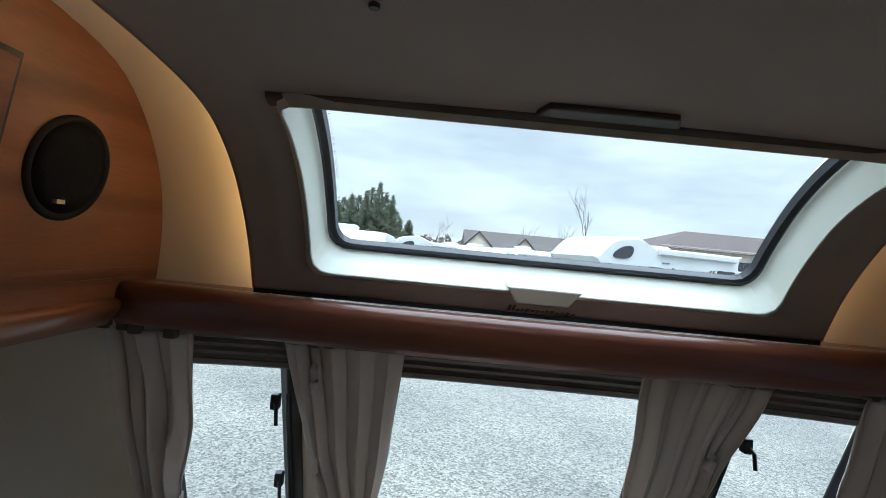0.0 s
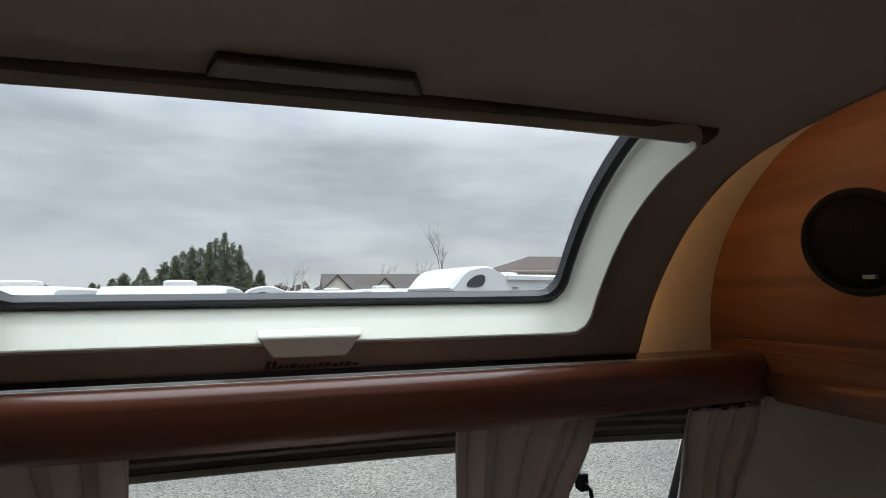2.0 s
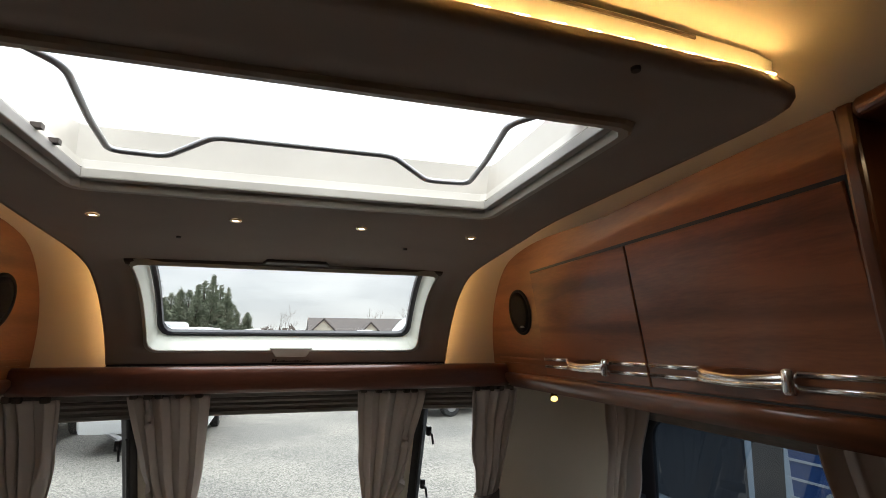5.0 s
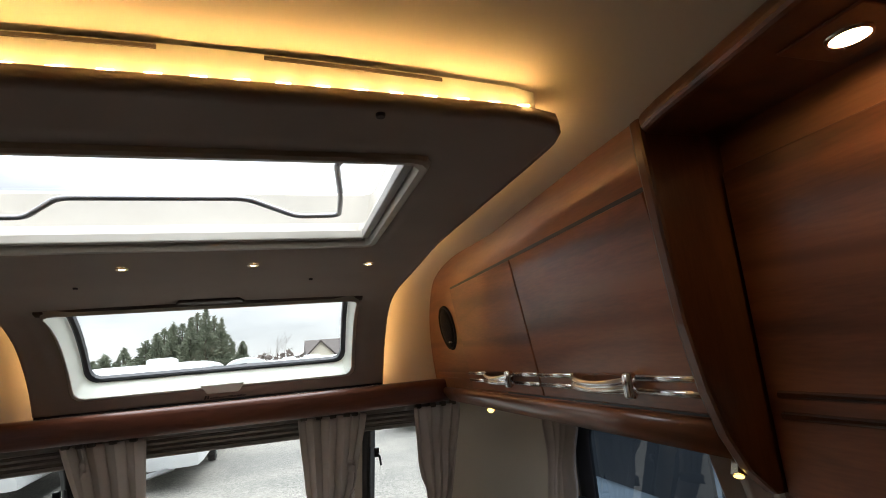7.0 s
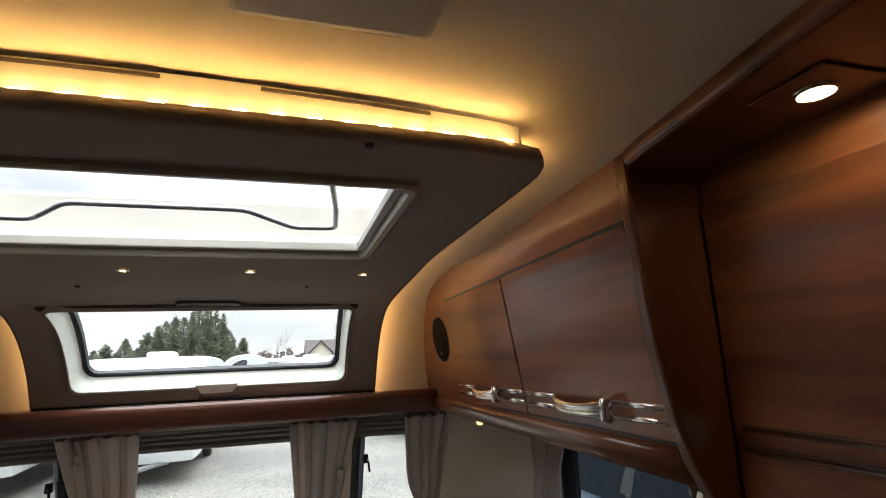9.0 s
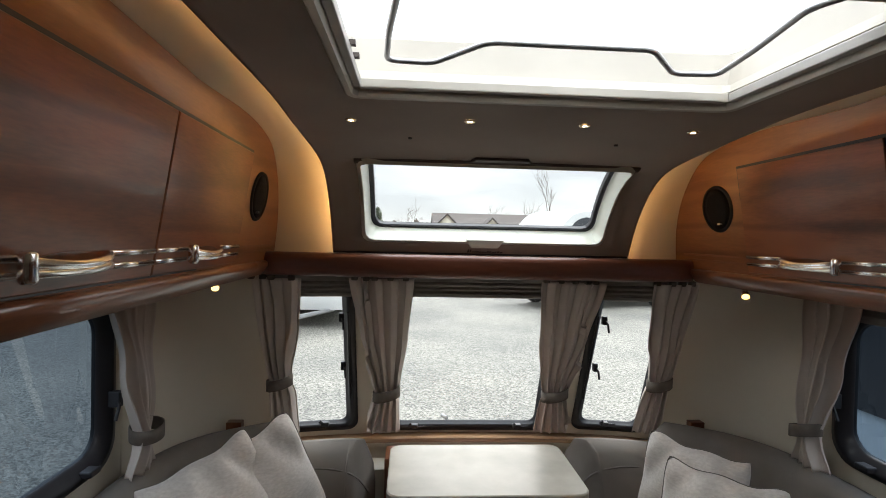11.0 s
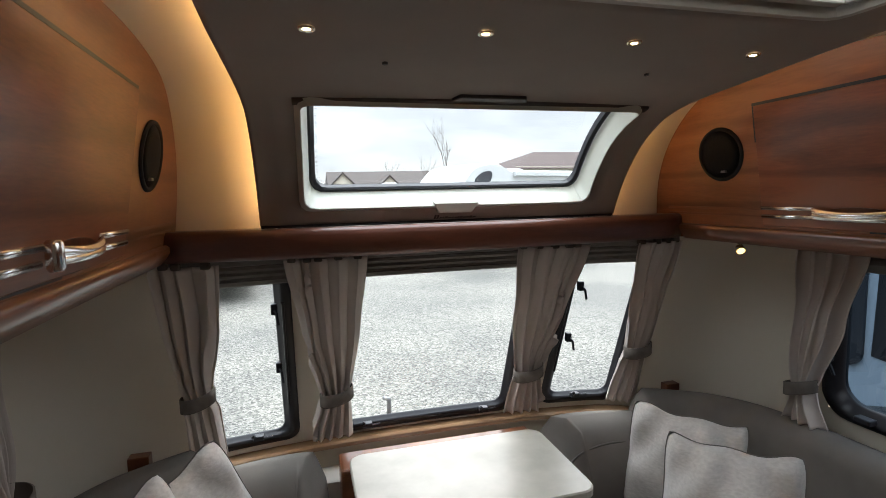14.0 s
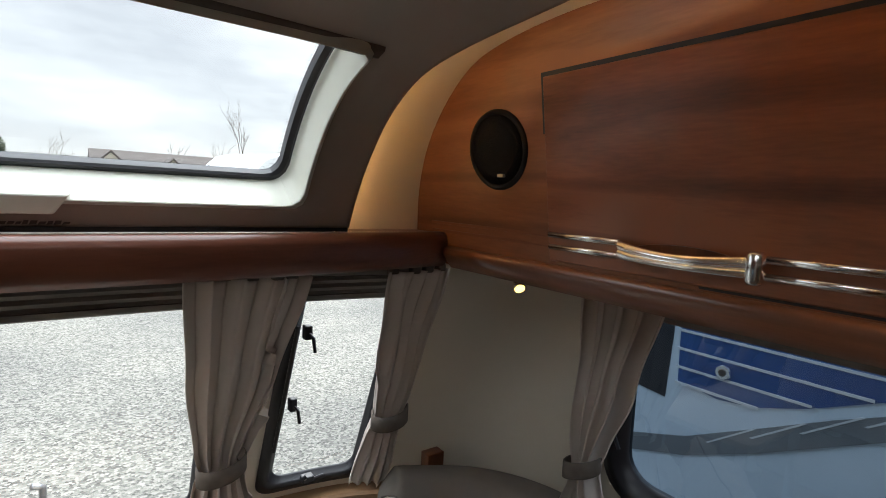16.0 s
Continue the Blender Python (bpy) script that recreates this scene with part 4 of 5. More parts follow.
LAB = "beige cloth curtain gathered by a taupe tie band"
for side in (-1, 1):
    m = lambda pts: [(z, *sorted((side * a, side * b))) for z, a, b in pts]
    curtain(m([(1.448, 0.25, 0.525), (1.2, 0.270, 0.485), (1.0, 0.300, 0.425), (0.95, 0.312, 0.412), (0.90, 0.305, 0.425), (0.75, 0.30, 0.465)]), hang_front, 5, 0.4 + side, LAB)
    curtain(m([(1.448, 0.705, 0.89), (1.25, 0.725, 0.88), (1.07, 0.76, 0.865), (1.02, 0.768, 0.855), (0.96, 0.755, 0.865), (0.77, 0.755, 0.87)]), hang_front, 4, 1.1 + side, LAB)
    hs = hang_side(side)
    curtain([(1.43, -0.135, 0.09), (1.2, -0.08, 0.09), (1.03, -0.015, 0.08), (0.985, 0.0, 0.07), (0.94, -0.01, 0.08), (0.86, -0.04, 0.11)], hs, 4, 2.0 + side, LAB)
    curtain([(1.43, -1.10, -0.70), (1.2, -1.10, -0.74), (1.02, -1.10, -0.84), (0.97, -1.09, -0.88), (0.93, -1.10, -0.86), (0.80, -1.10, -0.80)], hs, 5, 0.7 + side, LAB)

# ---- table ----
table = holder("coffee_table", (0.01, 0.265, 0.0), "small table with cream stone-effect top", "table")
TOP = (-0.335, 0.350, 0.03, 0.45)
part("tabletop", bands(same_count([[Vector((x, y, z)) for x, y in dense_loop(rounded(TOP[0] + g, TOP[1] - g, TOP[2] + g, TOP[3] - g, 0.045), 0.05)] for z, g in ((0.742, 0.004), (0.746, 0.0), (0.766, 0.0), (0.770, 0.004))]), cap=True), M_TABLE, table, "cream stone-effect laminate")
for x in (-0.26, 0.28):
    for y in (0.10, 0.43):
        part("leg", tube([(x, y, 0.0), (x, y, 0.742)], 0.02, 12), M_STEEL, table, "", True)
soften(part("chest", boxed(-0.36, 0.38, 0.48, 0.62, 0.0, 0.70), M_RAIL, holder("front_chest", (0, 0.55, 0), "low walnut chest of drawers below the front window", "chest")), 0.01)


# ---- sofas ----
def rounded_box(x0, x1, y0, y1, z0, z1, r):
    bm = boxed(x0, x1, y0, y1, z0, z1)
    bmesh.ops.bevel(bm, geom=bm.edges[:], offset=r, segments=5, profile=0.6, affect="EDGES")
    return bm


def wedge(path, base, top, z0, z1, round_):
    """A backrest along a path in plan: an upright with a rounded top."""
    rows = []
    pts = smoothed([(x, y, 0) for x, y in path], 6)
    for i, p in enumerate(pts):
        d = (pts[min(i + 1, len(pts) - 1)] - pts[max(i - 1, 0)]).normalized()
        n = Vector((-d.y, d.x, 0))
        end = min(1.0, math.sqrt(min(i, len(pts) - 1 - i) / 3.0)) * 0.35 + 0.65
        zt = z0 + (z1 - z0) * end
        lp = []
        for o, z in ((0.0, z0), (base, z0), (base * 1.02, z0 + (zt - z0) * 0.55), (top, zt - round_), (top * 0.86, zt - round_ * 0.3), (top * 0.55, zt), (top * 0.22, zt - round_ * 0.25), (0.0, zt - round_)):
            lp.append(p + n * o + Vector((0, 0, z)))
        rows.append(lp)
    return bands(rows, cap=True)


def sofa(side):
    root = holder("sofa", (side * 0.85, -0.5, 0.0), "taupe upholstered lounge seat with curved corner backrest", "sofa", "lounge seats")
    s = lambda x: side * x
    part("base", boxed(*sorted((s(0.50), s(1.19))), -1.1, 0.30, 0.0, 0.33), M_FASCIA, root, "walnut base")
    part("seat", rounded_box(*sorted((s(0.45), s(1.12))), -1.08, 0.32, 0.33, 0.47, 0.035), M_SOFA, root, "", True)
    path = [(s(1.19), -1.05), (s(1.19), -0.5), (s(1.185), -0.1), (s(1.15), 0.18), (s(1.05), 0.36), (s(0.9), 0.47), (s(0.78), 0.53)]
    part("backrest", wedge(path if side > 0 else path[::-1], 0.17, 0.14, 0.44, 0.865, 0.05), M_SOFA, root, "", True)
    # rolled end by the chest
    path = [(s(0.90), 0.50), (s(0.74), 0.555), (s(0.60), 0.585), (s(0.48), 0.59), (s(0.40), 0.57)]
    bm = wedge(path if side > 0 else path[::-1], 0.26, 0.24, 0.40, 0.785, 0.09)
    part("rolled_end", bm, M_SOFA, root, "", True)
    rows = []
    pts = smoothed([(s(0.88), 0.29, 0.695), (s(0.72), 0.335, 0.715), (s(0.58), 0.355, 0.715), (s(0.47), 0.36, 0.685), (s(0.41), 0.365, 0.615)], 5)
    part("piping", tube(pts, 0.004, 6), M_PIPE, root, "dark piping seam", True)
    return root


for side in (-1, 1):
    sofa(side)


def cushion(at, size, yaw, tilt, roll, label, puff=0.105):
    root = holder("scatter_cushion", at, label, "cushion", "scatter cushions")
    n = 18
    m = pose(*at, 0, 0, yaw) @ pose(0, 0, 0, tilt, 0, 0) @ pose(0, 0, 0, 0, roll, 0)
    def out(u, v, sgn):
        pu, pv = u * (1 - 0.07 * (1 - v * v)), v * (1 - 0.07 * (1 - u * u))
        cut = 1 - 0.10 * (u * u * v * v) ** 2
        swell = puff * ((1 - u * u) * (1 - v * v)) ** 0.55 * (1 + 0.10 * math.sin(3 * u + 2 * v + yaw))
        crease = 0.014 * math.sin(9 * u * v + 5 * u + yaw) * (u * u + v * v) * (1 - u * u) * (1 - v * v) * 4
        sag = -0.018 * (1 - u * u) * max(0.0, v) ** 2 + 0.006 * math.sin(7 * u + yaw) * max(0.0, v) ** 3
        return m @ Vector((size * 0.5 * pu * cut, sgn * swell + crease, size * 0.5 * (pv * cut + 1) + sag))
    bm = bmesh.new()
    for sgn in (-1, 1):
        grid([[out(-1 + 2 * i / n, -1 + 2 * j / n, sgn) for i in range(n + 1)] for j in range(n + 1)], None, bm)
    bmesh.ops.remove_doubles(bm, verts=bm.verts[:], dist=0.0005)
    part("cover", bm, M_CUSHION, root, "", True)
    rim = [out(-1 + 2 * i / n, -1, 1) for i in range(n)] + [out(1, -1 + 2 * i / n, 1) for i in range(n)] + [out(1 - 2 * i / n, 1, 1) for i in range(n)] + [out(-1, 1 - 2 * i / n, 1) for i in range(n + 1)]
    part("piping", tube(rim, 0.0024, 6), M_PIPE, root, "dark piped edge", True)
    return root


cushion((0.735, 0.175, 0.495), 0.39, -50, -14, 3, "oatmeal patterned square cushion leaning in the sofa corner")
cushion((0.695, -0.085, 0.50), 0.39, -42, -17, 2, "oatmeal patterned square cushion with dark piping, in front")
cushion((-0.69, 0.19, 0.535), 0.41, 34, -15, -20, "oatmeal square cushion tipped on its corner by the sofa")
cushion((-0.79, 0.03, 0.52), 0.42, 46, -20, -14, "oatmeal square cushion with dark piping leaning on the sofa")
# small wooden pieces in the corners behind the seats
for side in (-1, 1):
    p = front(side * 0.98, 0.9, -0.035)
    soften(thing("corner_block", boxed(p.x - 0.03, p.x + 0.03, p.y - 0.02, p.y + 0.02, 0.800, 0.848), M_PILLAR, "small cherry wood corner block behind the seat", "block", "corner blocks"), 0.003)

# ---- outside ----
GZ = -0.50
M_GRAVEL = mat("pale_wet_gravel", (0.4, 0.39, 0.37), 0.75)
n, l = M_GRAVEL.node_tree.nodes, M_GRAVEL.node_tree.links
tc = n.new("ShaderNodeTexCoord")
cells = n.new("ShaderNodeTexVoronoi")
cells.inputs["Scale"].default_value = 46
patch = n.new("ShaderNodeTexNoise")
patch.inputs["Scale"].default_value, patch.inputs["Detail"].default_value = 0.45, 5
stone = n.new("ShaderNodeValToRGB")
stone.color_ramp.elements[0].color, stone.color_ramp.elements[1].color = (0.06, 0.057, 0.049, 1), (0.285, 0.274, 0.24, 1)
sep = n.new("ShaderNodeSeparateColor")
l.new(tc.outputs["Object"], cells.inputs["Vector"])
l.new(tc.outputs["Object"], patch.inputs["Vector"])
l.new(cells.outputs["Color"], sep.inputs["Color"])
l.new(sep.outputs["Red"], stone.inputs["Fac"])
wet = n.new("ShaderNodeValToRGB")
wet.color_ramp.elements[0].position, wet.color_ramp.elements[1].position = 0.38, 0.6
wet.color_ramp.elements[0].color, wet.color_ramp.elements[1].color = (0.70, 0.70, 0.71, 1), (1, 0.99, 0.97, 1)
l.new(patch.outputs["Fac"], wet.inputs["Fac"])
mul = n.new("ShaderNodeMix")
mul.data_type, mul.blend_type = "RGBA", "MULTIPLY"
mul.inputs["Factor"].default_value = 1.0
l.new(stone.outputs["Color"], mul.inputs["A"])
l.new(wet.outputs["Color"], mul.inputs["B"])
l.new(mul.outputs["Result"], n["Principled BSDF"].inputs["Base Color"])
bp = n.new("ShaderNodeBump")
bp.inputs["Strength"].default_value, bp.inputs["Distance"].default_value = 0.5, 0.01
l.new(cells.outputs["Distance"], bp.inputs["Height"])
l.new(bp.outputs["Normal"], n["Principled BSDF"].inputs["Normal"])

bm = bmesh.new()
bm.faces.new([bm.verts.new(p) for p in ((-600, -600, GZ), (600, -600, GZ), (600, 600, GZ), (-600, 600, GZ))])
thing("ground", bm, M_GRAVEL, "pale grey gravel yard with damp patches", "ground", kind="structure")

M_VAN = vary(mat("white_van_body", (0.58, 0.59, 0.58), 0.3, 0, 0.2), (0.53, 0.54, 0.54), (0.62, 0.63, 0.63), 0.8)
M_VANGLASS = mat("dark_van_window", (0.035, 0.038, 0.045), 0.12)
M_VANGREY = vary(mat("grey_van_panel", (0.16, 0.17, 0.18), 0.35), (0.13, 0.14, 0.15), (0.19, 0.2, 0.21), 2)
M_BLUE = vary(mat("blue_panel", (0.02, 0.07, 0.22), 0.35), (0.016, 0.055, 0.18), (0.025, 0.085, 0.26), 3)
M_PALE = vary(mat("pale_blue_grey_van_side", (0.55, 0.62, 0.68), 0.3, 0, 0.3), (0.52, 0.59, 0.65), (0.58, 0.65, 0.71), 1.2)
M_TYRE = mat("black_tyre", (0.02, 0.02, 0.02), 0.8)
M_TILE = vary(mat("brown_roof_tiles", (0.14, 0.085, 0.07), 0.85), (0.045, 0.028, 0.024), (0.075, 0.047, 0.04), 5, 0.6, 12)
M_TILE_GREY = vary(mat("grey_brown_roof_tiles", (0.16, 0.13, 0.115), 0.85), (0.055, 0.045, 0.04), (0.09, 0.074, 0.066), 5, 0.6, 12)
M_RENDERED = vary(mat("cream_render", (0.6, 0.55, 0.45), 0.8), (0.55, 0.5, 0.41), (0.64, 0.59, 0.49), 2)
M_CONIFER = vary(mat("dark_conifer_foliage", (0.05, 0.06, 0.045), 0.9), (0.13, 0.15, 0.10), (0.23, 0.25, 0.18), 1.6)
M_TWIG = vary(mat("bare_twigs", (0.12, 0.095, 0.08), 0.85), (0.09, 0.072, 0.06), (0.15, 0.12, 0.10), 3)
M_BARK = vary(mat("brown_bark", (0.09, 0.065, 0.05), 0.9), (0.06, 0.045, 0.035), (0.12, 0.09, 0.07), 6, 0.5, 30)


def wheel(parent, at, r=0.33, w=0.2, axis=(1, 0, 0)):
    a = Vector(axis)
    tyre = part("wheel", tube([Vector(at) - a * w / 2, Vector(at) - a * w * 0.4, Vector(at) + a * w * 0.4, Vector(at) + a * w / 2], [r * 0.9, r, r, r * 0.9], 20), M_TYRE, parent, "black tyre", False)
    part("rim", tube([Vector(at) - a * (w / 2 + 0.01), Vector(at) + a * (w / 2 + 0.01)], r * 0.58, 14), M_STEEL, tyre, "grey rim")


def caravan(x, y, yaw, w, length, h, label, glass_rows, panel=None, rails=True):
    """A touring caravan whose front looks along -y before it is turned by yaw."""
    root = holder("caravan", (x, y, GZ), label, "caravan", "parked caravans")
    m = pose(x, y, GZ, 0, 0, yaw)
    pr = smoothed([(0, 0.10, 0.42), (0, 0.0, 0.75), (0, 0.04, 1.2), (0, 0.16, 1.75), (0, 0.34, 2.18), (0, 0.62, h - 0.12), (0, 1.1, h - 0.02), (0, length * 0.6, h), (0, length - 0.35, h - 0.05), (0, length - 0.05, h - 0.4), (0, length, 1.2), (0, length - 0.05, 0.42)], 4)
    loops = []
    for ux, ins in ((-1, 0.10), (-0.93, 0.015), (-0.8, 0.0), (0.8, 0.0), (0.93, 0.015), (1, 0.10)):
        cy, cz = length / 2, 1.4
        loops.append([m @ Vector((ux * w / 2, cy + (p.y - cy) * (1 - ins * 0.6), cz + (p.z - cz) * (1 - ins * 0.6))) for p in pr])
    crisp(part("body", bands(loops, cap=True), M_VAN, root, "", True))

    def at(s, o):
        for a, b in zip(pr, pr[1:]):
            if a.z <= s <= b.z and a.y < 1.2:
                k = (s - a.z) / max(b.z - a.z, 1e-6)
                return a.y + (b.y - a.y) * k - o
        return 0.6
    if panel:
        z0, z1, hw = panel
        part("front_panel", grid([[m @ Vector((u * hw, at(z0 + (z1 - z0) * k / 8, 0.012), z0 + (z1 - z0) * k / 8)) for u in (-1, 0, 1)] for k in range(9)]), M_VANGREY, root, "dark grey front panel")
    for z0, z1, x0, x1 in glass_rows:
        thick(part("window", grid([[m @ Vector((u, at(z0 + (z1 - z0) * k / 5, 0.025), z0 + (z1 - z0) * k / 5)) for u in (x0, (x0 + x1) / 2, x1)] for k in range(6)]), M_VANGLASS, root, "dark tinted window"), 0.02, 0)
    for sx in (-1, 1):
        for y0, y1 in ((0.7, 1.6), (2.4, 3.2)):
            thick(part("window", grid([[m @ Vector((sx * (w / 2 + 0.004), yy, zz)) for yy in (y0, y1)] for zz in (1.35, 1.95)]), M_VANGLASS, root, "dark tinted window"), 0.02, 0)
        wheel(root, m @ Vector((sx * (w / 2 - 0.12), length * 0.55, 0.33)), axis=m.to_3x3() @ Vector((1, 0, 0)))
    part("logo_bar", grid([[m @ Vector((u, at(z, 0.03), z)) for u in (-0.3, 0.3)] for z in (h - 0.42, h - 0.34)]), M_VANGREY, root, "small dark emblem")
    if rails:
        part("roof_vent", bands([[m @ Vector((u * 0.3 * g, length * 0.4 + v * 0.3 * g, h + zz)) for u, v in ((-1, -1), (1, -1), (1, 1), (-1, 1))] for g, zz in ((1, -0.02), (1, 0.10), (0.8, 0.14))], cap=True), M_VAN, root)
    for sx in (-1, 1):
        part("drawbar", tube([m @ Vector((sx * 0.6, 0.3, 0.40)), m @ Vector((sx * 0.05, -0.95, 0.42))], 0.05, 6), M_STEEL, root)
    part("jockey_wheel", tube([m @ Vector((0, -0.85, 0.05)), m @ Vector((0, -0.85, 0.75))], 0.035, 8), M_STEEL, root)
    return root


caravan(-5.5, 9.8, 4, 2.25, 6.2, 2.5, "white touring caravan with a dark grey front panel and roof rails", [(1.1, 1.5, -0.9, 0.9)], (1.0, 2.28, 1.0))
caravan(-2.6, 10.0, 2, 2.3, 6.4, 2.5, "white touring caravan with a low dark front window band", [(1.2, 1.85, -0.9, 0.9)])
caravan(1.55, 19.3, 8, 2.1, 6.0, 2.5, "cream-white touring caravan with two tall front windows", [(1.2, 2.2, -0.95, -0.15), (1.2, 2.2, 0.0, 0.95)])
caravan(3.8, 19.8, 10, 2.0, 6.0, 2.6, "white touring caravan with a dark front", [(1.2, 2.0, -0.8, 0.8)], (1.1, 2.4, 0.8))
caravan(12.2, 17.5, -8, 2.2, 5.5, 2.5, "white touring caravan standing apart by the brown roofed building", [(1.2, 2.0, -0.9, 0.9)])


def smooth2(pts):
    """A closed outline in two axes, rounded off."""
    n = len(pts)
    out = []
    for i in range(n):
        (a, b), (c, d), (e, f) = pts[i - 1], pts[i], pts[(i + 1) % n]
        for t in (0.0, 0.33, 0.67):
            u, v = (1 - t) ** 2 * 0.5, 0.5 * t * t
            out.append((a * u + c * (1 - u - v) + e * v, b * u + d * (1 - u - v) + f * v))
    return out


def motorhome(x, y, yaw, length, h, label):
    """A coachbuilt motorhome; its cab looks along -x before it is turned by yaw."""
    root = holder("motorhome", (x, y, GZ), label, "motorhome", "parked motorhomes")
    m = pose(x, y, GZ, 0, 0, yaw)
    pr = smoothed([(0.0, 0, 0.45), (0.0, 0, 0.95), (0.45, 0, 1.15), (0.8, 0, 1.85), (0.45, 0, 2.1), (0.12, 0, 2.4), (0.2, 0, h - 0.55), (0.65, 0, h - 0.14), (1.25, 0, h), (1.7, 0, h - 0.02), (2.15, 0, h - 0.19), (2.5, 0, h - 0.22), (length - 0.15, 0, h - 0.22), (length, 0, h - 0.45), (length, 0, 0.45)], 4)
    loops = []
    for uy, ins in ((-1, 0.08), (-0.93, 0.01), (-0.8, 0), (0.8, 0), (0.93, 0.01), (1, 0.08)):
        cx, cz = length / 2, 1.5
        loops.append([m @ Vector((cx + (p.x - cx) * (1 - ins * 0.5), uy * 1.12, cz + (p.z - cz) * (1 - ins * 0.5))) for p in pr])
    crisp(part("body", bands(loops, cap=True), M_VAN, root, "", True))
    side = lambda pts, name, mt, lab: part(name, bands([[m @ Vector((a, -1.125, b)) for a, b in pts], [m @ Vector((a, -1.15, b)) for a, b in pts]], cap=True), mt, root, lab)
    side(smooth2([(0.62, h - 0.62), (0.85, h - 0.36), (1.2, h - 0.24), (1.42, h - 0.28), (1.36, h - 0.56), (1.1, h - 0.64)]), "window", M_VANGLASS, "dark overcab window")
    side([(0.75, 1.35), (1.1, 2.0), (1.55, 2.1), (1.6, 1.3)], "window", M_VANGLASS, "dark cab window")
    side(rounded(1.95, 2.5, h - 1.22, h - 0.78, 0.06), "window", M_VANGLASS, "dark side window")
    side(rounded(length - 1.0, length - 0.25, h - 1.25, h - 0.70, 0.06), "window", M_VANGLASS, "dark rear side window")
    side([(2.88, 0.6), (2.88, h - 0.75), (2.95, h - 0.75), (2.95, 0.6)], "door_strip", M_VANGREY, "grey door edge")
    for a in (length - 1.5, length - 1.36):
        side([(a - 0.2, 0.9), (a + 0.2, h - 0.72), (a + 0.26, h - 0.72), (a - 0.12, 0.9)], "stripe", M_VANGREY, "grey slanted stripe")
    side([(2.5, h - 0.66), (2.5, h - 0.62), (2.75, h - 0.62), (2.75, h - 0.66)], "vent", M_VANGREY, "grey wall vent")
    part("awning", bands([[m @ Vector((xx, -1.13 + o, zz)) for o, zz in ((0, h - 0.44), (-0.12, h - 0.39), (-0.12, h - 0.28), (0, h - 0.24))] for xx in (2.3, length - 0.3)], cap=True), M_VAN, root, "white roll-up awning")
    hatch = part("roof_hatch", bands([[m @ Vector((xx, yy, zz)) for xx, yy in ((3.0 + g, -0.3 + g), (3.6 - g, -0.3 + g), (3.6 - g, 0.3 - g), (3.0 + g, 0.3 - g))] for g, zz in ((0, h - 0.25), (0, h - 0.15), (0.05, h - 0.11))], cap=True), M_VAN, root, "white roof hatch")
    part("windscreen", grid([[m @ Vector((0.47 + 0.44 * k - 0.02, u, 1.2 + 0.5 * k)) for u in (-0.95, 0.95)] for k in (0.0, 0.5, 1.0)]), M_VANGLASS, root, "dark windscreen")
    for a in (1.0, length - 1.3):
        wheel(root, m @ Vector((a, -1.02, 0.33)), axis=m.to_3x3() @ Vector((0, 1, 0)))
        wheel(root, m @ Vector((a, 1.02, 0.33)), axis=m.to_3x3() @ Vector((0, 1, 0)))
    return root


motorhome(3.45, 14.2, 22, 5.7, 3.08, "white coachbuilt motorhome with overcab bed and grey stripes")
motorhome(-3.0, 25.0, 5, 6.0, 2.8, "white coachbuilt motorhome parked further back")


